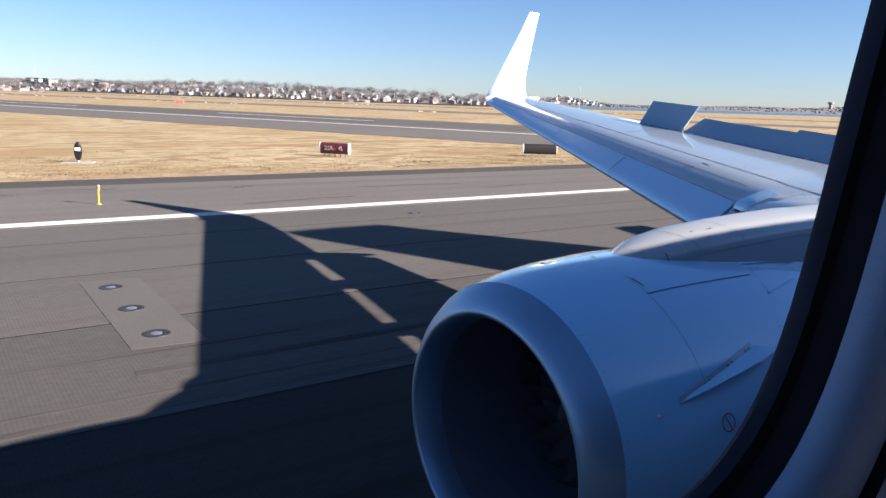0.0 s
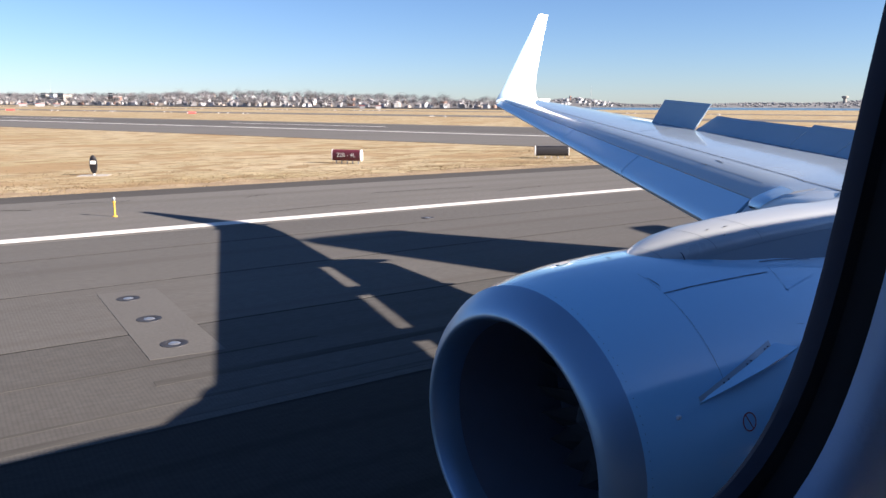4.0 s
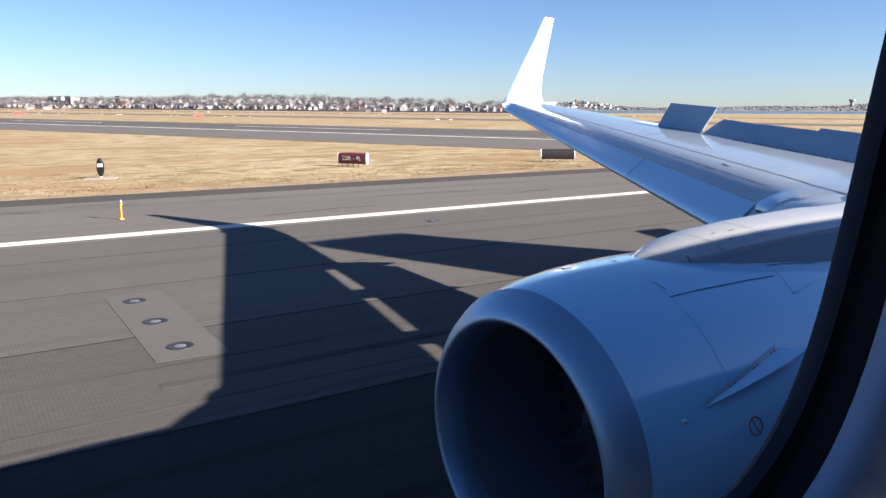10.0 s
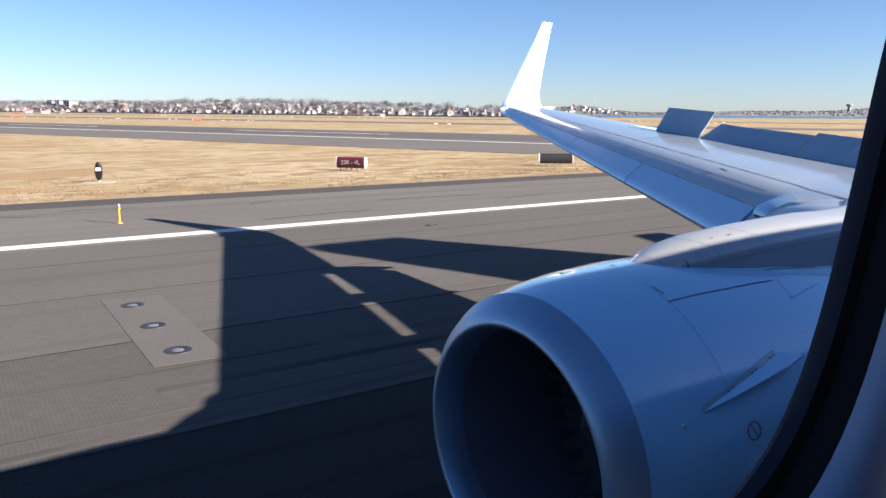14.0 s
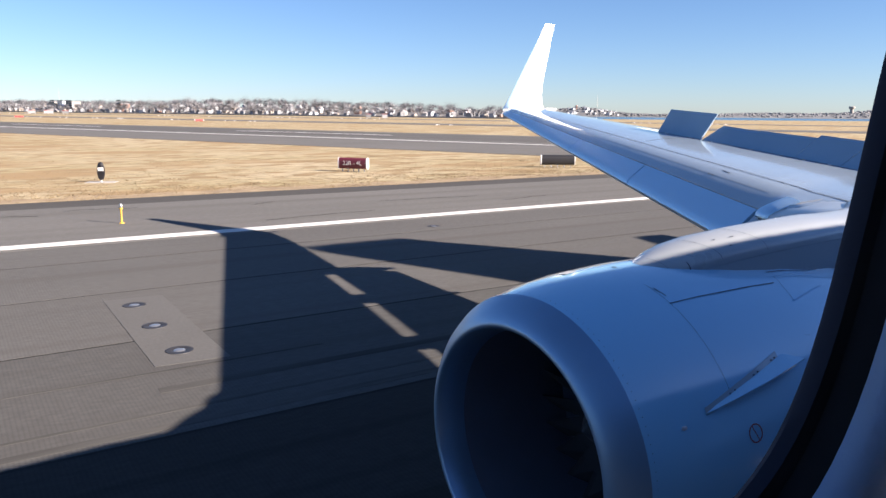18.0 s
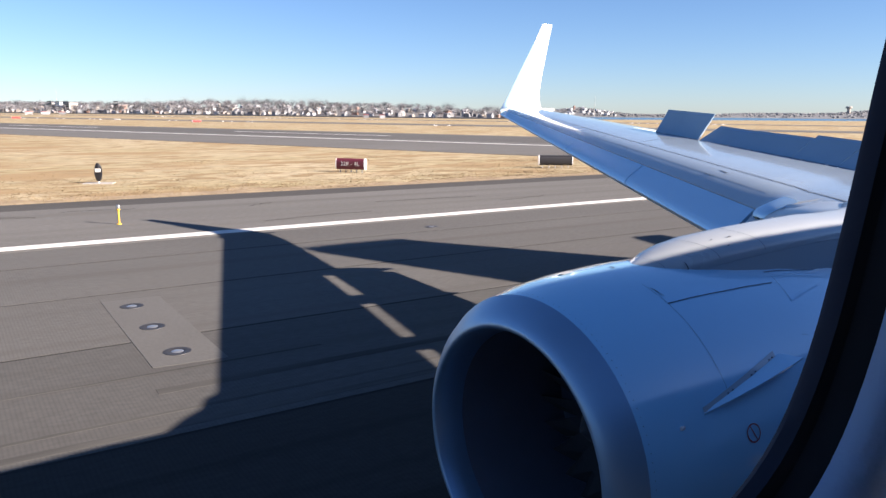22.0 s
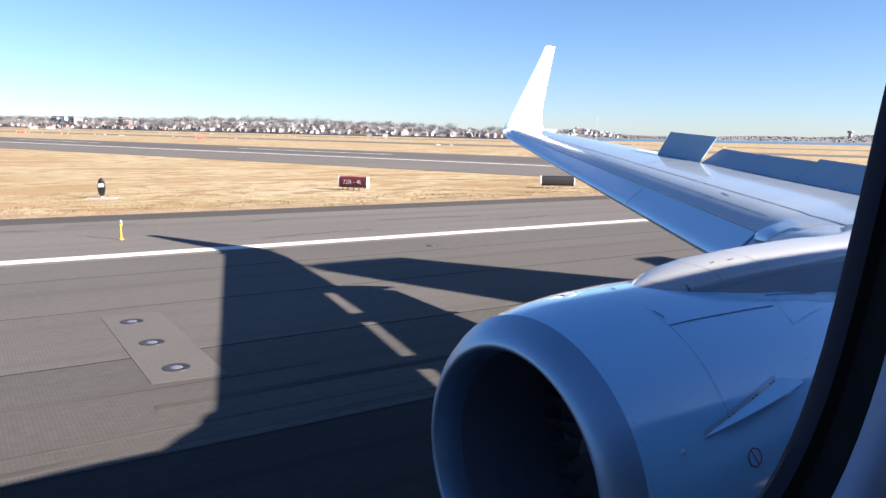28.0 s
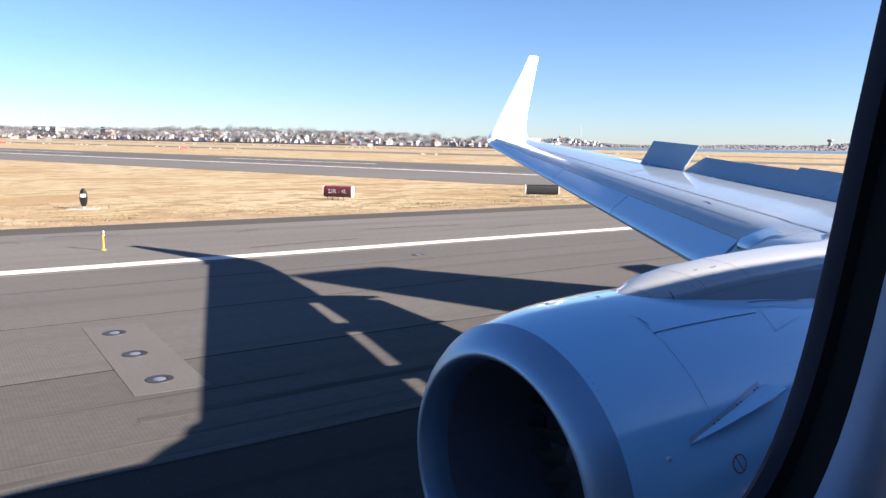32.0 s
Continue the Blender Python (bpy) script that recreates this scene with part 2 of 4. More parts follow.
def box(bm, lo, hi, bevel=0.0):
    vs = [bm.verts.new((x, y, z)) for x in (lo[0], hi[0]) for y in (lo[1], hi[1]) for z in (lo[2], hi[2])]
    fs = [bm.faces.new([vs[i] for i in f]) for f in ((0, 1, 3, 2), (4, 6, 7, 5), (0, 4, 5, 1), (2, 3, 7, 6), (0, 2, 6, 4), (1, 5, 7, 3))]
    if bevel:
        bmesh.ops.bevel(bm, geom=list({e for f in fs for e in f.edges}), offset=bevel, segments=2, affect="EDGES")
    return bm


def loft(bm, rings, closed=True, caps=(True, True)):
    """Skin a row of rings, each a list of the same number of points."""
    made = [[bm.verts.new(p) for p in r] for r in rings]
    k = len(made[0])
    for a, b in zip(made, made[1:]):
        for i in range(k if closed else k - 1):
            j = (i + 1) % k
            bm.faces.new((a[i], a[j], b[j], b[i]))
    for on, r in zip(caps, (made[0], made[-1])):
        if on and closed:
            bm.faces.new(r)
    return bm


def circle(c, r, axis="x", k=40, rz=None):
    rz = rz or r
    out = []
    for i in range(k):
        a = 2 * math.pi * i / k
        u, v = r * math.sin(a), rz * math.cos(a)
        out.append({"x": (c[0], c[1] + u, c[2] + v), "y": (c[0] + u, c[1], c[2] + v), "z": (c[0] + u, c[1] + v, c[2])}[axis])
    return out


def rod(bm, a, b, r0, r1=None, k=8):
    a, b = Vector(a), Vector(b)
    r1 = r0 if r1 is None else r1
    q = (b - a).to_track_quat("Z", "Y")
    ring = lambda c, r: [c + q @ Vector((r * math.cos(2 * math.pi * i / k), r * math.sin(2 * math.pi * i / k), 0)) for i in range(k)]
    return loft(bm, [ring(a, r0), ring(b, r1)])


def sheet(points, z):
    bm = bmesh.new()
    bm.faces.new([bm.verts.new((x, y, z)) for x, y in points])
    return bm


def slab(points, z0, z1):
    bm = bmesh.new()
    return loft(bm, [[(x, y, z0) for x, y in points], [(x, y, z1) for x, y in points]])

# ---- ground, runways, shore ----
# The second runway, the taxiways and the shore run slantwise: ALONG is their line, OUT leads away from here.
ALONG, OUT = Vector((0.40, -0.9165)), Vector((0.9165, 0.40))


def slant(n0, n1, s0, s1):
    return [tuple(OUT * n + ALONG * s) for n, s in ((n0, s0), (n1, s0), (n1, s1), (n0, s1))]


water = tagged(solid("water", sheet([(-4800, -4800), (4800, -4800), (4800, 4800), (-4800, 4800)], -0.9), M_WATER), "blue sea water ruffled by a light wind", "water", kind="structure")
GRASS_EDGE = 34.98
bm = bmesh.new()
# airfield land with its coast: past the far grass, and aft of the field
coast = [(-2602.5, -1561.5), (1145.1, -1561.5), (1103.46, 93.69), (1020.18, 312.3), (791.16, 416.4), (582.96, 458.04), (437.22, 499.68), (343.53, 718.29), (166.56, 1238.79), (-124.92, 1905.03), (-520.5, 2810.7), (-2602.5, 2810.7)]
loft(bm, [[(x, y, -1.2) for x, y in coast], [(x, y, -0.03) for x, y in coast]])
tagged(solid("ground", bm, M_GRASS), "dry tan winter grass over a flat airfield", "ground", kind="structure")

runway = tagged(solid("runway", slab([(-600, -27.63), (600, -27.63), (600, 22.89), (-600, 22.89)], -0.6, -0.004), M_TAR), "grooved grey asphalt runway with tarred joints", "runway", kind="structure")
# the lanes up to 8.72 carry the painted shade out to the shadow's edge
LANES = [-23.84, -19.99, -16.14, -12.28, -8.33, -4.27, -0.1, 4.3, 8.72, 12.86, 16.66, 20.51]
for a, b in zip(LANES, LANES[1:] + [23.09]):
    part("paving_lane", slab([(-600, a + 0.035), (600, a + 0.035), (600, b - 0.035), (-600, b - 0.035)], -0.3, 0.0), M_RUBBERSHADE if b <= 8.8 else M_WORN if b < 13.7 else M_ASPHALT, runway)
shoulder = tagged(solid("shoulder", slab([(-600, 23.11), (600, 23.11), (600, 32.69), (-600, 32.69)], -0.3, -0.002), M_SHOULDER), "pale grey asphalt shoulder beside the runway", "pavement", kind="structure")
tagged(solid("verge", slab([(-600, 32.72), (600, 32.72), (600, GRASS_EDGE), (-600, GRASS_EDGE)], -0.3, -0.006), M_DARKASPH), "dark asphalt strip along the grass", "pavement", kind="structure")
tagged(solid("edge_line", slab([(-600, 23.42), (600, 23.42), (600, 24.05), (-600, 24.05)], -0.01, 0.005), M_LINE), "solid white painted runway edge line", "marking", kind="structure")

far_runway = tagged(solid("far_runway", slab(slant(64.33, 120.76, -936.9, 728.7), -0.3, 0.0), M_SHOULDER), "grey asphalt runway across the grass", "runway", kind="structure")
part("dark_lane", slab(slant(93.69, 116.59, -936.9, 728.7), -0.02, 0.012), M_ASPHALT, far_runway, "rubber-darkened middle lane")
part("painted_line", slab(slant(86.3, 87.44, -936.9, 728.7), -0.02, 0.02), M_LINE, far_runway, "white edge line")
for s in (-200, -116, -32):
    part("painted_line", slab(slant(104, 105, s, s + 38), -0.01, 0.024), M_LINE, far_runway, "white centre stripe")
tagged(solid("taxiway", slab(slant(208.2, 239.43, -1249.2, 936.9), -0.3, 0.0), M_SHOULDER), "grey taxiway in the dry grass", "taxiway", kind="structure")
tagged(solid("far_taxiway", slab(slant(359.14, 393.5, -1561.5, 936.9), -0.3, 0.0), M_SHOULDER), "grey taxiway near the shore", "taxiway", kind="structure")
bm = bmesh.new()
edge = []
for i in range(401):
    x = -100 + i
    edge.append([(x, GRASS_EDGE - 0.15 + 0.12 * noise.noise((x * 0.7, 0, 0)), -0.012), (x, GRASS_EDGE + 1.9 + 1.5 * noise.noise((x * 0.35, 5, 0)) + 0.8 * noise.noise((x * 1.1, 9, 0)), -0.012)])
loft(bm, edge, closed=False)
tagged(solid("verge_soil", bm, M_SOIL), "bare brown soil along the pavement edge", "soil", kind="structure")

# ---- the airliner ----
AXIS_Y, AXIS_Z = -1.716, 3.30
airliner = tagged(thing("airliner", (6.0, AXIS_Y, 0.0)), "twin-engine airliner with blue engine, grey wings and raised spoilers", "airplane")

# front and rear edges of the other cabin windows
PORTS = [x + d for x in (-5.5, -4.7, -3.9, -3.1, -2.3, -1.5, 1.4, 2.2, 3.0, 3.8, 4.6, 5.4) for d in (0, 0.26)]
# fuselage: station, radius, height of the centre
BODY = [(-11.0, 0.06, 2.65), (-10.75, 0.45, 2.7), (-10.3, 0.8, 2.8), (-9.5, 1.22, 2.97), (-8.6, 1.56, 3.14), (-7.6, 1.78, 3.25), (-6.4, 1.88, AXIS_Z),
        *[(x, 1.88, AXIS_Z) for x in PORTS[:12]], (-0.6, 1.88, AXIS_Z), (0.9, 1.88, AXIS_Z), *[(x, 1.88, AXIS_Z) for x in PORTS[12:]], (14.0, 1.88, AXIS_Z), (16.0, 1.85, 3.34), (18.5, 1.7, 3.5), (21.0, 1.42, 3.8), (23.5, 1.05, 4.15), (26.0, 0.62, 4.5), (27.6, 0.3, 4.7), (28.0, 0.16, 4.75)]
HOLE_X = (-0.6, 0.9)
K = 72
CROWN = 0.97  # height of the upper lobe against its width
A0, A1 = 13, 20  # ring steps left open round the window


def body_ring(x, r, zc):
    return [(x, AXIS_Y + r * math.sin(2 * math.pi * i / K), zc + r * (CROWN if math.cos(2 * math.pi * i / K) > 0 else 1.16) * math.cos(2 * math.pi * i / K)) for i in range(K)]


bm = bmesh.new()
rings = [[bm.verts.new(p) for p in body_ring(*s)] for s in BODY]
for s, (a, b) in enumerate(zip(rings, rings[1:])):
    for i in range(K):
        if BODY[s][0] == HOLE_X[0] and A0 <= i < A1:
            continue
        if BODY[s][0] in PORTS[::2] and i in (16, 17, 54, 55):
            continue
        j = (i + 1) % K
        bm.faces.new((a[i], a[j], b[j], b[i]))
bm.faces.new(rings[0])
bm.faces.new(rings[-1])
fuselage = part("fuselage", bm, M_FUSE, airliner, "glossy blue fuselage skin", True)


# cabin window: a rounded opening, its gasket, the reveal and the sidewall panel
WIN_X, WIN_Z, WIN_W, WIN_H, WIN_P = 0.118, EYE - STANCE + 0.012, 0.1445, 0.160, 3.9


def skin_y(z, r=1.88):
    return AXIS_Y + math.sqrt(max(r * r - (z - AXIS_Z) ** 2, 0))


def opening(grow, y, k=64):
    out = []
    for i in range(k):
        a = 2 * math.pi * i / k
        c, s = math.cos(a), math.sin(a)
        x = (WIN_W + grow) * math.copysign(abs(c) ** (2 / WIN_P), c)
        z = (WIN_H + grow) * math.copysign(abs(s) ** (2 / WIN_P), s)
        out.append((WIN_X + x, y + 0.65 * (skin_y(WIN_Z + z) - skin_y(WIN_Z)), WIN_Z + z))
    return out


def hole_rim(k=64, r=1.88):
    """The rectangle left open in the skin, walked in step with opening()."""
    z1, z0 = (AXIS_Z + r * math.cos(2 * math.pi * a / K) * (CROWN if a < 18 else 1.16) for a in (A0, A1))
    out = []
    for i in range(k):
        a = 2 * math.pi * i / k
        c, s = math.cos(a), math.sin(a)
        m = max(abs(c), abs(s))
        x = WIN_X + c / m * (HOLE_X[1] - WIN_X if c > 0 else WIN_X - HOLE_X[0])
        z = WIN_Z + s / m * (z1 - WIN_Z if s > 0 else WIN_Z - z0)
        out.append((x, skin_y(AXIS_Z + (z - AXIS_Z) / (CROWN if z > AXIS_Z else 1.16), r), z))
    return out


PANE_Y = skin_y(WIN_Z)
bm = bmesh.new()
loft(bm, [hole_rim(), opening(0.12, PANE_Y), opening(0.0, PANE_Y)], caps=(False, False))
skin_panel = part("window_panel", bm, M_FUSE, airliner, "skin panel round the cabin window", True)
for name, mat, label, rings in (
        ("pane_frame", M_PANEFRAME, "dull grey frame of the outer pane", ((0.006, 0.003), (-0.002, 0.003), (-0.003, 0.001), (-0.002, -0.004))),
        ("gasket", M_GASKET, "black rubber window gasket", ((-0.002, -0.004), (0.003, -0.006), (0.0045, -0.012), (0.006, -0.0145))),
        ("reveal", M_PANEL, "pale plastic window reveal", ((0.006, -0.0145), (0.0062, -0.0175), (0.0068, -0.0205), (0.0085, -0.0235), (0.0115, -0.026), (0.016, -0.0278), (0.022, -0.029), (0.03, -0.0298))),
        ("seam", M_GASKET, "dark joint round the reveal", ((0.03, -0.0298), (0.031, -0.034), (0.0325, -0.034), (0.0335, -0.0305))),
        ("sidewall", M_PANEL, "cabin sidewall plastic", ((0.0335, -0.0305), (0.05, -0.0325), (0.052, -0.036), (0.12, -0.042), (0.2, -0.06), None))):
    bm = bmesh.new()
    loft(bm, [opening(r[0], PANE_Y + r[1]) if r else hole_rim(64, 1.8) for r in rings], caps=(False, False))
    part(name, bm, mat, skin_panel, label, True)
bm = bmesh.new()
lining = [s for s in BODY if -6.5 < s[0] < 14.1]
rings = [[bm.verts.new(p) for p in body_ring(x, r - 0.08, zc)] for x, r, zc in lining]
for s, (a, b) in enumerate(zip(rings, rings[1:])):
    for i in range(K):
        if lining[s][0] == HOLE_X[0] and A0 <= i < A1:
            continue
        if lining[s][0] in PORTS[::2] and i in (16, 17, 54, 55):
            continue
        j = (i + 1) % K
        bm.faces.new((a[i], a[j], b[j], b[i]))
bm.faces.new(rings[0])
bm.faces.new(rings[-1])
part("cabin_lining", bm, M_PANEL, airliner, "pale plastic cabin lining", True)
part("cabin_floor", slab([(-6.3, AXIS_Y - 1.55), (13.9, AXIS_Y - 1.55), (13.9, AXIS_Y + 1.55), (-6.3, AXIS_Y + 1.55)], 2.4, 2.45), M_PANEL, airliner, "grey cabin floor")


# ---- wing ----
UPPER = [(0, 0.0), (0.004, 0.012), (0.02, 0.025), (0.06, 0.046), (0.1, 0.068), (0.13, 0.085), (0.16, 0.099), (0.19, 0.109), (0.22, 0.1155), (0.26, 0.12), (0.32, 0.123), (0.42, 0.125), (0.55, 0.123), (0.68, 0.115), (0.85, 0.098), (1.0, 0.078), (1.17, 0.0585)]
LOWER = [(1.0, 0.07), (0.8, 0.03), (0.6, -0.012), (0.4, -0.032), (0.2, -0.036), (0.08, -0.03), (0.02, -0.018)]
HINGE = 0.68


def lead_x(y):
    if y > 4.3:
        return 12.08 + (y - 15.45) * 0.524
    return 6.237 + (y - 4.3) * 0.74 if y > 3.3 else 5.497 + (y - 3.3) * 0.5


def trail_x(y):
    return 13.64 + (y - 15.5) * 0.297 if y > 4.1 else 10.25 + (4.1 - y) * 0.06


def nose_z(y):
    return 3.649 + (y - 15.45) * 0.1088


def twist(y, f):
    """The rise of the rear of the section, more so towards the root."""
    return f * 0.0105 * (15.45 - y)


def upper_z(f):
    for (f0, z0), (f1, z1) in zip(UPPER, UPPER[1:]):
        if f <= f1:
            return z0 + (z1 - z0) * (f - f0) / (f1 - f0)
    return UPPER[-1][1]


def upper_at(y, f):
    """The upper skin, filled out near the root where the fairing meets it."""
    z = upper_z(f)
    k = min(max((4.42 - y) / 0.3, 0), 1) * min(max((f - 0.085) / 0.05, 0), 1)
    return z + 0.65 * k * max(0.108 - z, 0) if f < 0.3 else z


def wing_at(y, f, lift=0.0):
    """A place on the upper skin: y out, f the part of the chord behind the leading edge."""
    c = trail_x(y) - lead_x(y)
    return Vector((lead_x(y) + f * c, y, nose_z(y) + upper_at(y, f) * c + twist(y, f) + lift))


def section(y, f0=0.0, f1=1.0):
    """A closed outline of the wing between two chord fractions."""
    c = trail_x(y) - lead_x(y)
    up = [(f, upper_at(y, f)) for f, z in UPPER if f0 < f < f1]
    lo = [(f, z) for f, z in LOWER if f0 < f < f1]

    def low_z(f):
        pts = [(0, 0.0)] + LOWER[::-1]
        for (a, za), (b, zb) in zip(pts, pts[1:]):
            if f <= b:
                return za + (zb - za) * (f - a) / (b - a)
        return 0.07
    pts = [(f0, upper_at(y, f0))] + up + [(f1, upper_at(y, f1)), (f1, low_z(f1) if f1 < 1 else upper_at(y, f1) - 0.008)] + lo
    pts += [(f0, low_z(f0))] if f0 > 0 else []
    return [(lead_x(y) + f * c, y, nose_z(y) + z * c + twist(y, f)) for f, z in pts]


def wing_piece(ys, f0, f1):
    bm = bmesh.new()
    return loft(bm, [section(y, f0, f1) for y in ys])


def steps(a, b, n):
    return [a + (b - a) * i / n for i in range(n + 1)]


SLAT = 0.1
wing = part("wing", wing_piece(steps(-0.9, 3.3, 7) + [3.6, 3.9, 4.1, 4.2, 4.3, 4.38, 4.44] + steps(4.75, 10.15, 14), SLAT + 0.004, HINGE), M_WING, airliner, "grey painted starboard wing", True)
bm = bmesh.new()
loft(bm, [section(y, SLAT + 0.004, 1.165 - 0.1 * max(y - 14.2, 0) / 1.25) for y in steps(10.15, 15.45, 10)])
part("outer_wing", bm, M_WING, wing, "grey outer wing with drooped aileron", True)
for a, b in ((4.45, 7.05), (7.07, 9.75), (9.77, 12.6), (12.62, 15.4)):
    part("slat", wing_piece(steps(a, b, 5), 0.0, SLAT), M_SLAT, wing, "bare metal leading-edge slat", True)
part("wing_root_edge", wing_piece(steps(-0.9, 3.9, 8) + [4.1, 4.3, 4.4], 0.0, SLAT), M_WING, wing, "", True)


def skin_strip(y0, f0, y1, f1, width, n=16, lift=0.004):
    """A thin raised strip that lies on the upper skin."""
    bm = bmesh.new()
    rows = []
    for i in range(n + 1):
        t = i / n
        p = wing_at(y0 + (y1 - y0) * t, f0 + (f1 - f0) * t, lift)
        q = wing_at(y0 + (y1 - y0) * min(t + 0.01, 1.01), f0 + (f1 - f0) * min(t + 0.01, 1.01), lift)
        d = (q - p).normalized().cross(Vector((0, 0, 1))).normalized() * width / 2
        rows.append([p - d, p + d])
    return loft(bm, rows, closed=False)


for y0, f0, y1, f1 in ((4.3, 0.238, 12.6, 0.245), (3.3, 0.215, 4.3, 0.238), (2.4, 0.19, 3.3, 0.215)):
    part("panel_seam", skin_strip(y0, f0, y1, f1, 0.013, 30), M_SEAM, wing, "dark seam along the wing panel")
for y, f0, f1 in ((12.9, 0.12, 0.9), (8.0, 0.28, 0.67)):
    part("panel_seam", skin_strip(y, f0, y + 0.25, f1, 0.012), M_SEAM, wing)

for y0, f0, y1, f1 in ((4.5, 0.165, 15.0, 0.165), (12.7, 0.7, 15.3, 0.7)):
    part("panel_seam", skin_strip(y0, f0, y1, f1, 0.004, 40, 0.003), M_SEAM, wing, "fine panel joint")

# raised spoilers, each hinged on the rear of the wing box
for a, b, *ends in ((7.985, 9.28, (57, 0.5), (61, 0.455)), (6.975, 7.93, (35, 0.41), (33, 0.425)), (5.85, 6.965, (39, 0.425), (38, 0.4)), (5.045, 5.84, (37, 0.51), (39, 0.48)), (3.05, 5.035, (38, 0.5), (36, 0.51))):
    p, q = wing_at(a, HINGE + 0.006, 0.0), wing_at(b, HINGE + 0.006, 0.0)
    bm = bmesh.new()
    rings = []
    for e, (angle, chord) in zip((p, q), ends):
        ca, sa = math.cos(radians(angle)), math.sin(radians(angle))
        rise, thick = Vector((0.94 * ca, -0.35 * ca, sa)), Vector((-0.94 * sa, 0.35 * sa, ca)) * 0.022
        rings.append([e - rise * 0.05, e + rise * chord, e + rise * chord + thick * 0.4, e - rise * 0.05 + thick])
    loft(bm, rings)
    sp = part("spoiler", bm, M_SPOILER, wing, "raised grey spoiler panel")
    part("hinge_gap", skin_strip(a, HINGE - 0.0035, b, HINGE - 0.0035, 0.02, 8, 0.003), M_SEAM, sp, "dark gap along the hinge")
    for t in (0.2, 0.245, 0.76, 0.8):
        bm = bmesh.new()
        c = p.lerp(q, t) + Vector((-0.022, 0, 0.006))
        box(bm, c - Vector((0.014, 0.011, 0.008)), c + Vector((0.014, 0.011, 0.008)), 0.003)
        part("hinge", bm, M_WHITE, sp, "small pale hinge fitting")

# lower panels of the wing behind the box, under the spoilers
for a, b in ((-0.6, 4.18), (4.2, 7.2), (7.22, 10.13)):
    bm = bmesh.new()
    rings = []
    for y in (a, b):
        c = trail_x(y) - lead_x(y)
        x0, x1, z = lead_x(y) + (HINGE + 0.003) * c, lead_x(y) + (0.856 - 0.012 * max(8.2 - y, 0)) * c, nose_z(y) + twist(y, 0.7)
        rings.append([(x0, y, z + 0.012 * c), (x1, y, z - 0.01 * c), (x1, y, z - 0.004 * c), (x0, y, z + 0.024 * c)])
    loft(bm, rings)
    part("rear_panel", bm, M_WING, wing, "lower trailing panel ahead of the flap")

# extended flaps below and behind the spoilers, with the slot ahead of them
for a, b in ((-0.6, 3.7), (3.95, 8.15), (8.2, 10.25)):
    bm = bmesh.new()
    rings = []
    for y in (a, b):
        c = trail_x(y) - lead_x(y)
        x0, z0, w = lead_x(y) + (0.969 - 0.017 * max(8.2 - y, 0)) * c, nose_z(y) + twist(y, 0.9), (0.335 + 0.008 * max(8.2 - y, 0)) * c
        rings.append([(x0, y, z0), (x0 + 0.12 * w, y, z0 + 0.09 * w), (x0 + 0.4 * w, y, z0 + 0.02 * w), (x0 + w * 0.86, y, z0 - 0.48 * w), (x0 + 0.3 * w, y, z0 - 0.14 * w)])
    loft(bm, rings)
    part("flap", bm, M_WING, wing, "extended trailing-edge flap")
    bm = bmesh.new()
    loft(bm, [[(x, 2 * AXIS_Y - y, z) for x, y, z in ring] for ring in rings])
    part("port_flap", bm, M_WING, wing, "extended trailing-edge flap")
for y in (5.65, 8.25, 10.6):
    c = trail_x(y) - lead_x(y)
    bm = bmesh.new()
    loft(bm, [circle((lead_x(y) + f * c, y, nose_z(y) + z * c), max(r, 0.01), "x", 12, max(r, 0.01) * 1.5) for f, z, r in ((0.5, -0.03, 0.03), (0.65, -0.05, 0.14), (0.9, -0.07, 0.17), (1.15, -0.11, 0.13), (1.3, -0.15, 0.02))])
    part("flap_fairing", bm, M_WING, wing, "canoe-shaped flap track fairing", True)

# blended winglet: height above the tip, out, leading edge, chord, lean of the section
tip_z = nose_z(15.45)
bm = bmesh.new()
rings = []
for y, z, x, c, lean in ((15.42, 0.09, 12.07, 1.57, 5), (15.66, 0.14, 12.28, 1.41, 20), (15.84, 0.27, 12.5, 1.26, 45), (15.95, 0.5, 12.75, 1.07, 66), (16.03, 0.85, 13.02, 0.9, 76), (16.12, 1.4, 13.42, 0.7, 80), (16.2, 1.95, 13.82, 0.49, 81), (16.268, 2.42, 14.125, 0.355, 81), (16.272, 2.455, 14.15, 0.345, 81)):
    n = Vector((0, -math.sin(radians(lean)), math.cos(radians(lean))))
    base = Vector((x, y, tip_z + z))
    ring = [base + Vector((f * c, 0, 0)) + n * (h * c) for f, h in ((0, 0), (0.03, 0.025), (0.12, 0.05), (0.35, 0.062), (0.7, 0.035), (1, 0.003), (1, -0.003), (0.6, -0.03), (0.25, -0.04), (0.05, -0.022))]
    rings.append(ring)
loft(bm, rings)
winglet = part("winglet", bm, M_WHITE, airliner, "white blended winglet", True)
# blue front strip: the shade on the winglet's curved edge, put in as colour
bm = bmesh.new()
edge_rings = []
for ring in rings[:7]:
    mid = (ring[3] + ring[8]) / 2
    edge_rings.append([mid + (p - mid) * 1.012 + Vector((-0.004, 0, 0)) for p in (ring[2].lerp(ring[3], 0.2), ring[2], ring[1], ring[0], ring[9], ring[9].lerp(ring[8], 0.4))])
loft(bm, edge_rings)
part("leading_edge", bm, M_SLAT, winglet, "blue strip for the shaded leading edge", True)

# port wing, seen only by its shadow
bm = bmesh.new()
loft(bm, [[(x, 2 * AXIS_Y - y, z) for x, y, z in section(y)] for y in steps(-0.9, 15.45, 12)])
part("port_wing", bm, M_WING, airliner, "grey painted port wing", True)

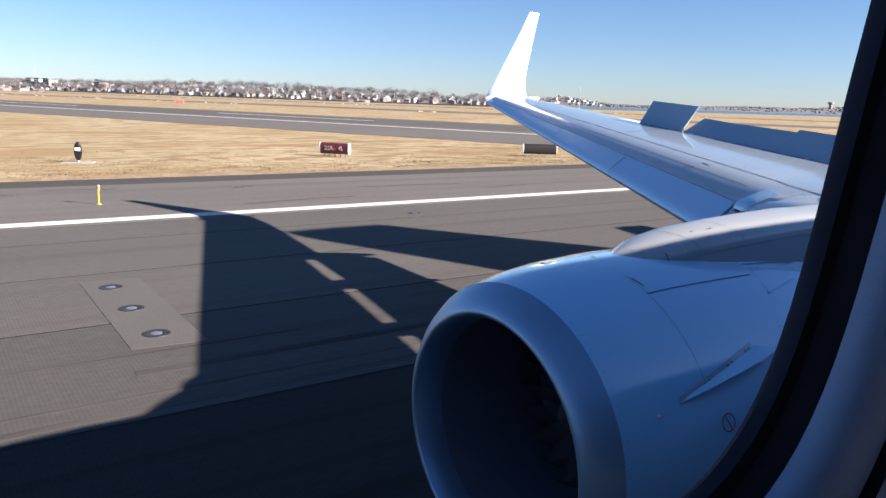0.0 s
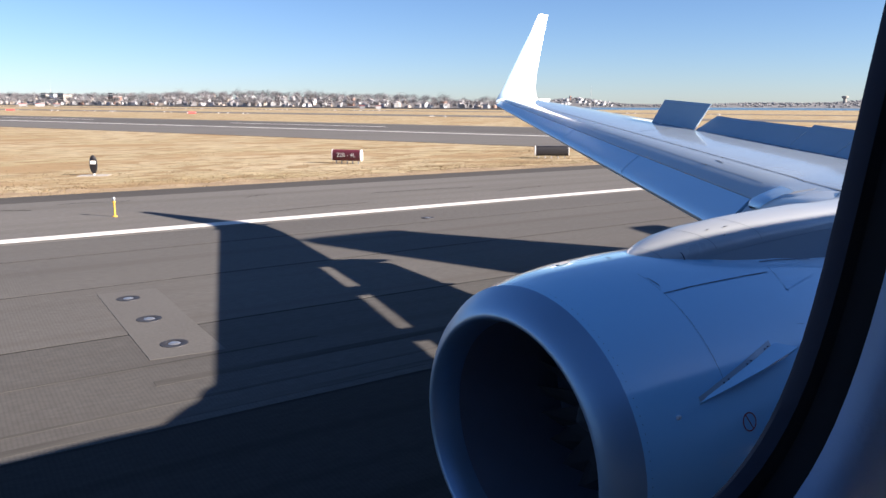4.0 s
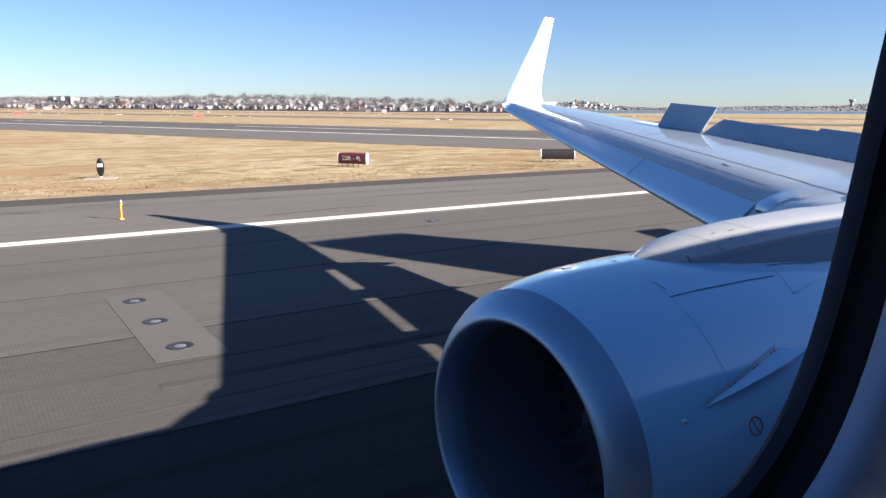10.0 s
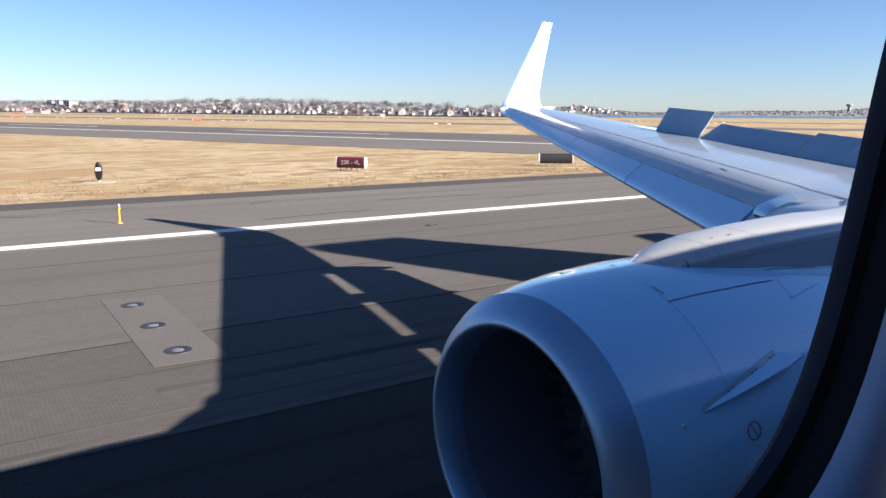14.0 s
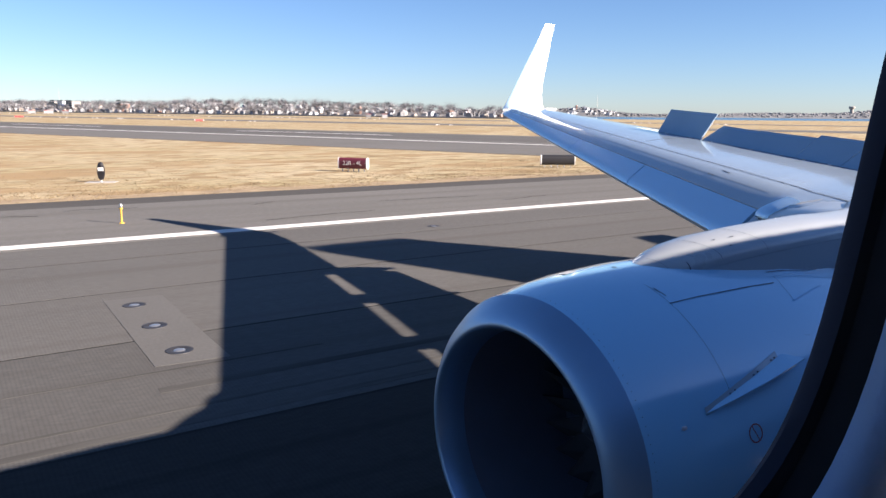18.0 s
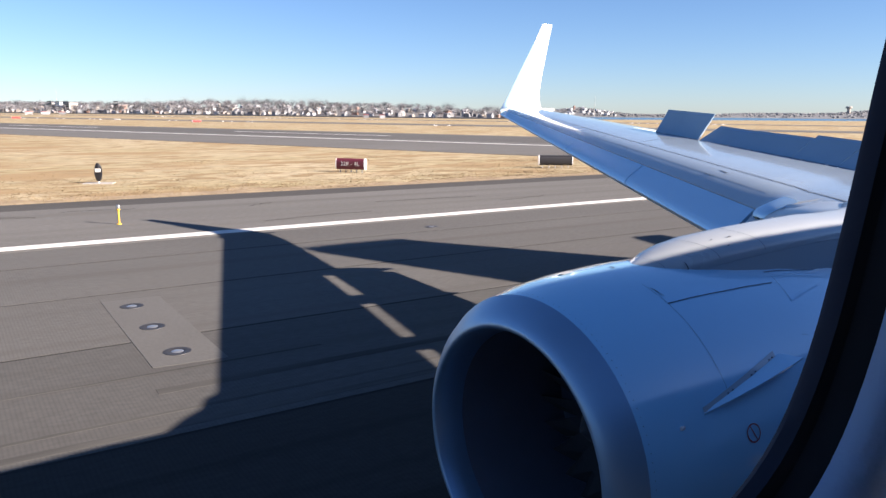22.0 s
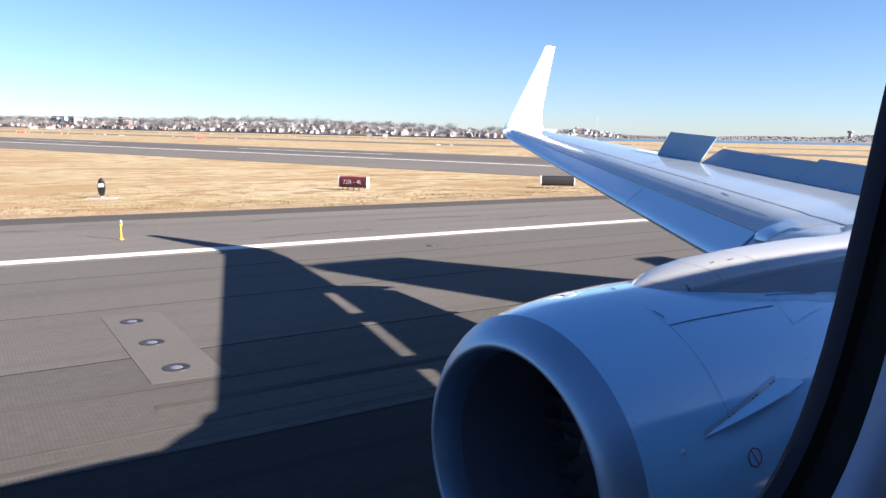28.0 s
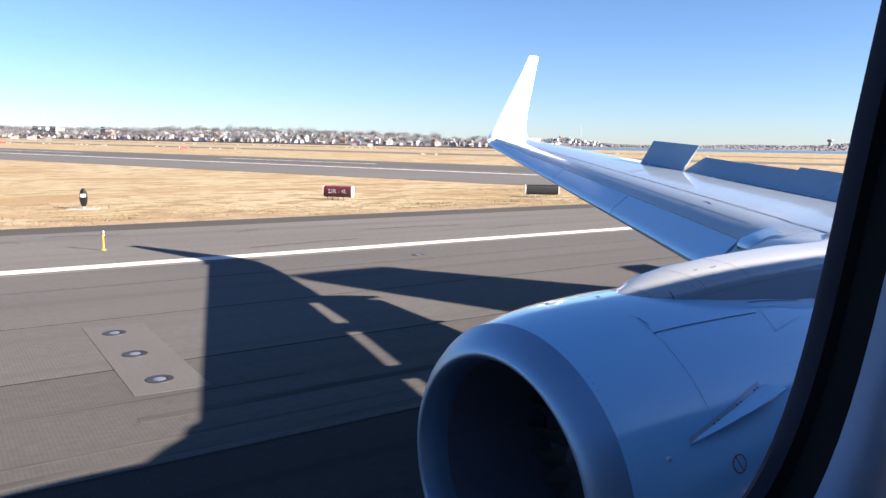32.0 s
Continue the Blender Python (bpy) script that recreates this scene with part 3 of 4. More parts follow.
# unseen fairing under the wing box, added to shade ground mirrored in the cowl
bm = bmesh.new()
loft(bm, [[(x, AXIS_Y + w * k * math.sin(2 * math.pi * i / 32), zc + h * k * math.cos(2 * math.pi * i / 32)) for i in range(32)] for x, k in ((3.6, 0.3), (4.2, 0.72), (5.2, 0.95), (7.0, 1.0), (10.5, 1.0), (12.0, 0.9), (13.2, 0.5)) for w, h, zc in ((2.05, 0.95, 1.75),)])
part("belly_fairing", bm, M_FUSE, airliner, "unseen blue fairing under the wing box", True)

# tail
bm = bmesh.new()
loft(bm, [[(x0, AXIS_Y, z), (x0 + 0.25 * (x1 - x0), AXIS_Y - t, z), (x0 + 0.6 * (x1 - x0), AXIS_Y - t, z), (x1, AXIS_Y, z), (x0 + 0.6 * (x1 - x0), AXIS_Y + t, z), (x0 + 0.25 * (x1 - x0), AXIS_Y + t, z)]
          for x0, x1, z, t in ((17.5, 26.0, 4.9, 0.2), (20.3, 26.3, 5.9, 0.28), (23.3, 26.9, 10.9, 0.13), (23.85, 27.1, 11.5, 0.08))])
part("fin", bm, M_WHITE, airliner, "tall white tail fin")
for side in (1, -1):
    bm = bmesh.new()
    loft(bm, [[(x0, AXIS_Y + side * y, z), (x0 + 0.3 * (x1 - x0), AXIS_Y + side * y, z + t), (x1, AXIS_Y + side * y, z), (x0 + 0.3 * (x1 - x0), AXIS_Y + side * y, z - t)]
              for y, x0, x1, z, t in ((0.2, 22.0, 25.8, 4.8, 0.2), (7.1, 25.7, 27.0, 5.65, 0.06))])
    part("stabiliser", bm, M_WHITE, airliner, "white horizontal tail plane")

# landing gear
for y, x, r in ((AXIS_Y - 2.6, 9.6, 0.56), (AXIS_Y + 2.6, 9.6, 0.56), (AXIS_Y, -6.1, 0.34)):
    bm = bmesh.new()
    axle = r - STANCE
    rod(bm, (x, y, axle), (x, y, 2.7), 0.09, 0.12, 12)
    leg = part("landing_gear", bm, M_STEEL, airliner, "steel landing gear leg")
    for dy in (-0.3, 0.3):
        bm = bmesh.new()
        loft(bm, [circle((x, y + dy + w, axle), q, "y", 28) for w, q in ((-0.17, r * 0.72), (-0.15, r * 0.95), (-0.08, r), (0.08, r), (0.15, r * 0.95), (0.17, r * 0.72))])
        part("wheel", bm, M_TYRE, leg, "black rubber tyre", True)

# ---- engine ----
ENG_Y, ENG_Z = 3.2, 1.69
OUTER = [(2.605, 0.768), (2.60, 0.78), (2.605, 0.797), (2.63, 0.838), (2.68, 0.892), (2.76, 0.948)]
COWL = [(2.76, 0.948), (2.95, 0.995), (3.2, 1.03), (3.6, 1.055), (4.1, 1.06), (4.6, 1.05), (5.2, 1.0), (5.8, 0.91), (6.3, 0.82)]


def cowl_r(x):
    pts = OUTER + COWL
    for (x0, r0), (x1, r1) in zip(pts[2:], pts[3:]):
        if x <= x1:
            return r0 + (r1 - r0) * (x - x0) / (x1 - x0)
    return 0.82


FLAT, BELLY = 0.972, 0.965  # the cowling is a little flattened on top and below


def lathe(profile, k=72):
    bm = bmesh.new()
    return loft(bm, [[(x, y, ENG_Z + (z - ENG_Z) * (FLAT if z > ENG_Z else BELLY)) for x, y, z in circle((px, ENG_Y, ENG_Z), r, "x", k)] for px, r in profile], caps=(False, False))


engine = part("engine", lathe(COWL + [(6.28, 0.79), (5.6, 0.8)]), M_NAC, airliner, "glossy blue-grey engine cowling", True)
part("inlet_lip", lathe([(2.80, 0.725), (2.72, 0.73), (2.65, 0.745), (2.615, 0.76)] + OUTER), M_LIP, engine, "bare metal inlet lip ring", True)
part("inlet_duct", lathe([(2.80, 0.725), (2.95, 0.725), (3.3, 0.75), (3.75, 0.78), (3.76, 0.02)]), M_DUCT, engine, "dark inlet duct", True)
bm = bmesh.new()
loft(bm, [circle((x, ENG_Y, ENG_Z), r, "x", 24) for x, r in ((3.2, 0.01), (3.3, 0.1), (3.45, 0.19), (3.62, 0.26))])
part("spinner", bm, M_FAN, engine, "fan spinner", True)
blade = None
for i in range(24):
    if blade is None:
        bm = bmesh.new()
        loft(bm, [[(3.60, -0.07, 0.24), (3.66, 0.07, 0.24), (3.67, 0.07, 0.24), (3.61, -0.07, 0.24)], [(3.56, -0.1, 0.5), (3.68, 0.06, 0.5), (3.69, 0.06, 0.5), (3.57, -0.1, 0.5)], [(3.53, -0.12, 0.77), (3.7, 0.02, 0.77), (3.71, 0.02, 0.77), (3.54, -0.12, 0.77)]])
        blade = mesh_of("fan_blade", bm, M_FAN)
    ob = new("fan_blade", blade)
    ob.parent = engine
    ob.matrix_basis = Matrix.Translation((0, ENG_Y, ENG_Z)) @ Matrix.Rotation(2 * math.pi * i / 24, 4, "X")
bm = bmesh.new()
loft(bm, [circle((x, ENG_Y, ENG_Z), r, "x", 32) for x, r in ((5.4, 0.62), (6.3, 0.56), (7.2, 0.42), (7.25, 0.36), (6.9, 0.3), (7.9, 0.04))])
part("core_nozzle", bm, M_DARK, engine, "metal core exhaust nozzle", True)


def on_cowl(x, deg, lift=0.0):
    """A place on the cowling; deg from the top towards the cabin."""
    r, a = cowl_r(x) + lift, radians(deg)
    return Vector((x, ENG_Y - r * math.sin(a), ENG_Z + r * math.cos(a) * (FLAT if math.cos(a) > 0 else BELLY)))


def cowl_strip(x0, a0, x1, a1, width, n=20, lift=0.003):
    bm = bmesh.new()
    rows = []
    for i in range(n + 1):
        t = i / n
        x, a = x0 + (x1 - x0) * t, a0 + (a1 - a0) * t
        dx, da = (0.0, width / 1.06 / 2) if abs(x1 - x0) > 0.3 else (width / 2, 0.0)
        rows.append([on_cowl(x - dx, a - math.degrees(da), lift), on_cowl(x + dx, a + math.degrees(da), lift)])
    return loft(bm, rows, closed=False)


part("cowl_seam", cowl_strip(3.38, 26.6, 4.36, 27, 0.0065), M_SEAM, engine, "dark cowl panel seam")
part("cowl_seam", cowl_strip(3.38, 15, 3.38, 59, 0.0022), M_SEAM, engine)
part("cowl_seam", cowl_strip(4.43, 24, 4.36, 36, 0.0025, 6), M_SEAM, engine)
part("cowl_seam", cowl_strip(4.42, 21, 5.0, 22.5, 0.007), M_SEAM, engine, "dark gap where the cowl meets the pylon")
part("brace", cowl_strip(4.36, 36, 4.8, 31, 0.014, 8, 0.006), M_NAC, engine, "pale brace behind the cowl panel")
# pale strip painted low on the cowl in place of a window pane's reflection
part("cowl_seam", cowl_strip(3.3, 93, 4.4, 90, 0.02), M_WING, engine, "pale lower cowl strip for a pane reflection")
rivet = None
for i in range(70):
    if rivet is None:
        bm = bmesh.new()
        loft(bm, [circle((0, 0, z), r, "z", 6) for z, r in ((0, 0.0028), (0.001, 0.002))])
        rivet = mesh_of("rivet", bm, M_SEAM)
    ob = new("rivet", rivet)
    ob.parent = engine
    ob.matrix_parent_inverse = Matrix.Identity(4)
    deg = -40 + 190 * i / 69
    p = on_cowl(2.79, deg, 0.001)
    ob.matrix_basis = Matrix.Translation(p) @ Matrix.Rotation(radians(deg), 4, "X")
# vortex strake on the inboard side, with its flange
bm = bmesh.new()
rows = []
for t, h in ((0, 0.004), (0.1, 0.02), (0.3, 0.05), (0.6, 0.085), (0.9, 0.105), (1.06, 0.1)):
    x, a = 3.16 + 0.7 * t, 63.5 - 9.5 * t
    p, q = on_cowl(x, a), on_cowl(x + 0.04 * t, a + 3 * t, h)
    u = Vector((0, 0, 1)) * 0.012
    rows.append([p - u, q - u * 0.4, q + u * 0.4, p + u])
loft(bm, rows)
strake = part("strake", bm, M_NAC, engine, "blade-shaped vortex strake")
part("flange", cowl_strip(3.16, 62.6, 3.86, 52.6, 0.036, lift=0.006), M_WING, strake, "pale bolted flange")
for t in (0.3, 0.36, 0.62, 0.68, 0.9, 0.95):
    bm = bmesh.new()
    c = on_cowl(3.16 + 0.7 * t, 62.8 - 9.8 * t, 0.007)
    box(bm, c - Vector((0.004, 0.003, 0.004)), c + Vector((0.004, 0.003, 0.004)))
    part("bolt", bm, M_SEAM, strake)
# pylon fairing from the cowl to the wing
PYLON = ((3.5, 2.69, 2.62, 0.02), (3.58, 2.705, 2.62, 0.08), (3.7, 2.735, 2.64, 0.15), (3.85, 2.775, 2.67, 0.21), (4.0, 2.81, 2.7, 0.26), (4.2, 2.85, 2.735, 0.31), (4.5, 2.885, 2.765, 0.35), (4.9, 2.902, 2.785, 0.365), (5.15, 2.91, 2.79, 0.36), (5.4, 2.918, 2.79, 0.355), (5.65, 2.912, 2.785, 0.35), (6.0, 2.915, 2.785, 0.345), (6.3, 2.93, 2.79, 0.34), (6.6, 2.97, 2.83, 0.33), (7.2, 2.96, 2.8, 0.28), (8.2, 2.8, 2.6, 0.2))


def lee(x):
    """The dome's outer half against its inner half: it narrows aft, then spreads over the wing."""
    return 1.0 - 0.65 * min(max((x - 3.9) / 0.6, 0.0), 1.0) + 0.65 * min(max((x - 6.1) / 0.5, 0.0), 1.0)



def pylon_at(x, deg, lift=0.0):
    """A place on the pylon's dome; deg from the top, negative towards the cabin."""
    for (x0, *p), (x1, *q) in zip(PYLON, PYLON[1:]):
        if x <= x1:
            top, edge, w = (u + (v - u) * (x - x0) / (x1 - x0) for u, v in zip(p, q))
            break
    a = radians(deg)
    n = Vector((0, math.sin(a), math.cos(a)))
    return Vector((x, ENG_Y + w * (lee(x) if deg > 0 else 1.0) * math.sin(a), edge + (top - edge) * max(math.cos(a), 0.0) ** 0.62)) + n * lift


bm = bmesh.new()
rings = []
for x, top, edge, w in PYLON:
    ring = [pylon_at(x, 180 * i / 16 - 90) for i in range(17)]
    for side, z, k in ((1, edge - 0.015, 0.9), (1, 2.6, 1.04), (1, 2.35, 1.04), (-1, 2.35, 1.04), (-1, 2.6, 1.04), (-1, edge - 0.006, 0.985)):
        ring.append((x, ENG_Y + side * w * k * (lee(x) if side > 0 else 1.0), z))
    rings.append(ring)
rings_pylon = rings
loft(bm, rings)
pylon = part("pylon", bm, M_PYLON, airliner, "pale grey engine pylon fairing", True)


def pylon_strip(x0, a0, x1, a1, width, lift=0.003):
    bm = bmesh.new()
    rows = []
    for i in range(13):
        t = i / 12
        x, a = x0 + (x1 - x0) * t, a0 + (a1 - a0) * t
        if abs(x1 - x0) < 0.03:
            rows.append([pylon_at(x - width / 2, a, lift), pylon_at(x + width / 2, a, lift)])
        else:
            rows.append([pylon_at(x, a - 90 * width, lift), pylon_at(x, a + 90 * width, lift)])
    return loft(bm, rows, closed=False)


for x0, a0, x1, a1, w in ((4.08, 20, 4.09, -80, 0.0028), (4.46, 20, 4.47, -84, 0.0028), (3.72, 10, 3.73, -70, 0.0022)):
    part("pylon_seam", pylon_strip(x0, a0, x1, a1, w), M_SEAM, pylon, "fine panel joint")
for x, a, w, d in ((4.19, -25, 0.02, 2), (4.21, -52, 0.022, 2), (4.33, -30, 0.045, 2)):
    part("fastener", pylon_strip(x, a, x + 0.01, a + d, w, 0.004), M_SEAM, pylon, "small dark fastener")
part("stencil", pylon_strip(3.855, -62, 3.865, -88, 0.007, 0.004), M_SEAM, pylon, "dark stencil outline")
for lo, hi in (((4.312, 2.905, 2.66), (4.32, 2.91, 2.735)), ((4.53, 2.884, 2.676), (4.63, 2.887, 2.68)), ((4.526, 2.884, 2.62), (4.53, 2.887, 2.68))):
    bm = bmesh.new()
    box(bm, lo, hi)
    part("stencil", bm, M_SEAM, pylon, "dark stencil mark")

# rounded inboard end of the slat, a wedge lying on the leading edge, and the small tail light fairing behind the winglet
bm = bmesh.new()
nose, heel = (Vector((6.56, 4.38, 2.735)), Vector((6.43, 4.16, 2.735))), (Vector((6.9, 4.27, 2.88)), Vector((6.62, 3.93, 2.875)))
rings = []
for t, up, down, narrow in ((0.0, -0.03, 0.036, 0.24), (0.02, -0.012, 0.045, 0.12), (0.07, 0.006, 0.05, 0.04), (0.16, 0.016, 0.052, 0.0), (0.4, 0.018, 0.05, 0.0), (0.75, 0.01, 0.05, 0.0), (1.0, 0.002, 0.05, 0.0)):
    p, q = nose[0].lerp(heel[0], t), nose[1].lerp(heel[1], t)
    p, q = p.lerp(q, narrow), q.lerp(p, narrow)
    rings.append([p.lerp(q, f) + Vector((0, 0, z)) for f, z in ((0.0, -down), (0.0, up - 0.025), (0.05, up - 0.007), (0.16, up), (0.5, up + 0.004), (0.84, up), (0.95, up - 0.007), (1.0, up - 0.025), (1.0, -down))])
loft(bm, rings)
part("slat_end", bm, M_SLAT, wing, "rounded bare metal slat end", True)
# smooth fairing that fills the corner between the slat's end, the pylon and the wing
bm = bmesh.new()
rings = []
for t in (0.0, 0.1, 0.3, 0.6, 1.0):
    p = nose[1].lerp(heel[1], t) + Vector((0, 0, -0.03 + 0.025 * min(t / 0.3, 1)))
    q = Vector((5.85, 3.3, 2.87)).lerp(Vector((7.3, 3.45, 2.955)), t)
    row = [p.lerp(q, f) + Vector((0, 0, 0.02 * math.sin(math.pi * f) + (-0.04 if t == 0 else 0))) for f in (0, 0.2, 0.4, 0.6, 0.8, 1)]
    rings.append(row + [v - Vector((0, 0, 0.12)) for v in reversed(row)])
loft(bm, rings)
part("root_fairing", bm, M_PYLON, wing, "pale smooth fairing beside the pylon", True)
bm = bmesh.new()
box(bm, (13.6, 15.5, nose_z(15.5) + 0.1), (14.0, 15.62, nose_z(15.5) + 0.16), 0.02)
part("tail_light", bm, M_WHITE, wing, "small white light fairing")
for y, f, w, h in ((5.4, 0.2, 0.16, 0.014), (5.58, 0.158, 0.03, 0.02), (5.66, 0.158, 0.03, 0.02), (7.9, 0.15, 0.05, 0.014), (10.2, 0.15, 0.05, 0.014), (12.8, 0.15, 0.05, 0.014)):
    part("skin_mark", skin_strip(y, f, y + w, f + 0.004, h, 3), M_SEAM, wing, "small dark placard")
# placards and the warning ring on the cowling
for x0, a0, x1, a1, w in ((3.4, 18, 3.41, 23, 0.007), (3.45, -1, 3.47, -4, 0.012), (4.2, 49, 4.26, 49.5, 0.01)):
    part("placard", cowl_strip(x0, a0, x1, a1, w, 4), M_SEAM, engine, "small dark stencil bar")
bm = bmesh.new()
rows = []
for i in range(25):
    a = 2 * math.pi * i / 24
    rows.append([on_cowl(3.48 + r * math.cos(a), 73 + math.degrees(r * math.sin(a) / 1.06), 0.003) for r in (0.046, 0.053)])
loft(bm, rows, closed=False)
part("warning_ring", bm, M_RED, engine, "dull red warning ring")
part("warning_bar", cowl_strip(3.46, 70.8, 3.5, 75.2, 0.007, 4), M_RED, engine, "dull red warning bar")
# white plate: the sun's glint on the cowl top, put in as colour
part("placard", cowl_strip(3.19, -8, 3.2, -13, 0.09, 4, 0.005), M_LINE, engine, "white plate for the sun glint on the cowl top")
bm = bmesh.new()
c = on_cowl(3.0, 65.5, 0.004)
box(bm, c - Vector((0.014, 0.008, 0.01)), c + Vector((0.014, 0.008, 0.01)), 0.003)
part("data_plate", bm, M_WHITE, engine, "small shiny plate")

# the port engine mirrors the starboard one
port = new("port_engine", engine.data)
port.parent = airliner
port.matrix_parent_inverse = Matrix.Translation(-Vector(airliner.location))
port.matrix_basis = Matrix.Translation((0, 2 * AXIS_Y, 0)) @ Matrix.Scale(-1, 4, (0, 1, 0))
tagged(port, "glossy blue engine cowling")
for ob in list(engine.children):
    if ob.name.split(".")[0] in ("inlet_lip", "inlet_duct", "spinner", "core_nozzle"):
        twin = new(ob.name.split(".")[0], ob.data)
        twin.parent = port
bm = bmesh.new()
loft(bm, [[(x, 2 * AXIS_Y - y, z) for x, y, z in ring] for ring in rings_pylon])
part("port_pylon", bm, M_WING, airliner, "pale grey engine pylon fairing", True)

airliner.location.z = STANCE

# ---- the town along the shore ----
SHORE = 541.0


def rise(n, s):
    """Height of the town's land: n beyond the sea wall, s along the shore."""
    k = min(max((-s - 300) / 260, 0), 1)
    top = 2.0 + 5.0 * k * k * (3 - 2 * k)
    u = min(max(n / 70, 0), 1)
    return 0.9 + top * u * u * (3 - 2 * u) * (1 + 0.25 * noise.noise((s * 0.006, n * 0.01, 2.0)))


def shore_at(n, s):
    p = OUT * (SHORE + n) + ALONG * s
    return Vector((p.x, p.y, rise(n, s)))


bm = bmesh.new()
grid = [[bm.verts.new(shore_at(n, s) if n >= 0 else (*(OUT * (SHORE + n) + ALONG * s), -1.3)) for n in (-1, 0, 6, 12, 20, 30, 42, 56, 72, 100, 160, 300)] for s in range(-1900, -268, 20)]
for a, b in zip(grid, grid[1:]):
    for i in range(len(a) - 1):
        bm.faces.new((a[i], a[i + 1], b[i + 1], b[i]))
tagged(solid("town_hill", bm, M_HILL, True), "low brown scrubby slope under the shore houses", "hill", kind="structure")
tagged(solid("seawall", slab(slant(SHORE - 2.0, SHORE - 0.4, -1900, -275), -1.2, 1.1), M_SEAWALL), "pale stone sea wall along the shore", "wall", kind="structure")

rng = random.Random(4)


def house(w, d, h, roof, wall_mat, hip=False, porch=False):
    """A house that faces -y: walls, gabled roof, windows and a chimney."""
    root = thing("house")
    bm = bmesh.new()
    if hip:
        box(bm, (-w / 2, -d / 2, -2), (w / 2, d / 2, h))
    else:
        loft(bm, [[(-w / 2, y, -2), (w / 2, y, -2), (w / 2, y, h), (0, y, h + roof), (-w / 2, y, h)] for y in (-d / 2, d / 2)])
    walls = part("wall", bm, wall_mat, root)
    bm = bmesh.new()
    o, t = 0.35, 0.22
    if hip:
        loft(bm, [[(-w / 2 - o, -d / 2 - o, h), (w / 2 + o, -d / 2 - o, h), (w / 2 + o, d / 2 + o, h), (-w / 2 - o, d / 2 + o, h)],
                  [(-w * 0.2, -0.3, h + roof), (w * 0.2, -0.3, h + roof), (w * 0.2, 0.3, h + roof), (-w * 0.2, 0.3, h + roof)]])
    else:
        k = roof / (w / 2) * o
        loft(bm, [[(-w / 2 - o, y, h - k), (0, y, h + roof), (w / 2 + o, y, h - k), (w / 2 + o, y, h - k + t), (0, y, h + roof + t), (-w / 2 - o, y, h - k + t)] for y in (-d / 2 - o, d / 2 + o)])
    part("roof", bm, M_ROOF, root)
    for z in ([1.2, 4.0] if h > 5 else [1.2]):
        for x in (-w * 0.28, w * 0.1, w * 0.3):
            bm = bmesh.new()
            box(bm, (x - 0.5, -d / 2 - 0.06, z), (x + 0.5, -d / 2 + 0.1, z + 1.5))
            part("window", bm, M_GLASSDARK, root)
    if not hip:
        bm = bmesh.new()
        box(bm, (w * 0.2, 0.4, h), (w * 0.2 + 0.7, 1.1, h + roof + 0.9))
        part("chimney", bm, M_BRICK, root)
    if porch:
        bm = bmesh.new()
        box(bm, (-w / 2, -d / 2 - 2.2, -2), (w / 2, -d / 2 - 0.05, 2.7))
        part("porch", bm, M_SIDING, root)
    return root


KINDS = [(house(8, 10, 5.6, 3.2, M_SIDING), "white clapboard house with a steep dark gable roof"), (house(10, 9, 5.2, 2.6, M_SIDING, True, True), "white two-storey house with a hipped roof and porch"),
         (house(7, 11, 6.2, 2.8, M_SIDING, porch=True), "tall narrow white gabled house"), (house(12, 9, 3.4, 2.4, M_SIDING2), "low tan house with a gabled roof"),
         (house(9, 9, 5.8, 3.6, M_SIDING2), "tan gabled house with a dark roof"), (house(9, 12, 6.0, 2.2, M_BRICK, True), "brick house with a low hipped roof"), (house(11, 8, 5.8, 3.0, M_SIDING), "broad white gabled house")]
USED = set()


def put(kind, m):
    """The first of a kind is moved into place, the others are copies."""
    root, label = kind
    if root.name in USED:
        ob = copy_thing(root, m)
    else:
        USED.add(root.name)
        root.matrix_basis = m
        ob = root
    return ob, label


turn = math.atan2(OUT.y, OUT.x) - math.pi / 2
s = -282.0
rows = ((8, 10, 0), (21, 11, 5), (38, 12, 2), (58, 14, 9), (80, 16, 4))
FAR = collections.defaultdict(lambda: ([], []))


def join_far(root, m):
    """Adds a copy of a thing's parts to the joined far town, by material."""
    for piece in root.children:
        vs, fs = FAR[piece.data.materials[0].name]
        base = len(vs)
        vs += [m @ v.co for v in piece.data.vertices]
        fs += [tuple(base + i for i in f.vertices) for f in piece.data.polygons]


for n0, gap, off in rows:
    s = -284.0 - off
    while s > -1780:
        if rng.random() < 0.76:
            n = n0 + rng.uniform(-3, 4)
            p = shore_at(n, s)
            size = rng.uniform(0.34, 0.56)
            m = Matrix.Translation(p) @ Matrix.Rotation(turn + rng.choice((0, math.pi / 2, math.pi / 2)) + rng.uniform(-0.3, 0.3), 4, "Z")
            kind = KINDS[rng.choices(range(7), (4, 3, 3, 3, 2, 1, 5))[0]]
            if s > -1000 and n0 < 70:
                ob, label = put(kind, m)
                ob.scale = (size, size, size)
                tagged(ob, label, "house", "houses along the shore")
            else:
                join_far(kind[0], m @ Matrix.Scale(size, 4))
        s -= gap * rng.uniform(0.8, 1.5)
for name, (vs, fs) in FAR.items():
    me = bpy.data.meshes.new("far_town_houses")
    me.from_pydata(vs, [], fs)
    me.materials.append(bpy.data.materials[name])
    tagged(new("far_town_houses", me), "small far houses with pale walls and dark roofs", "houses", kind="stuff")


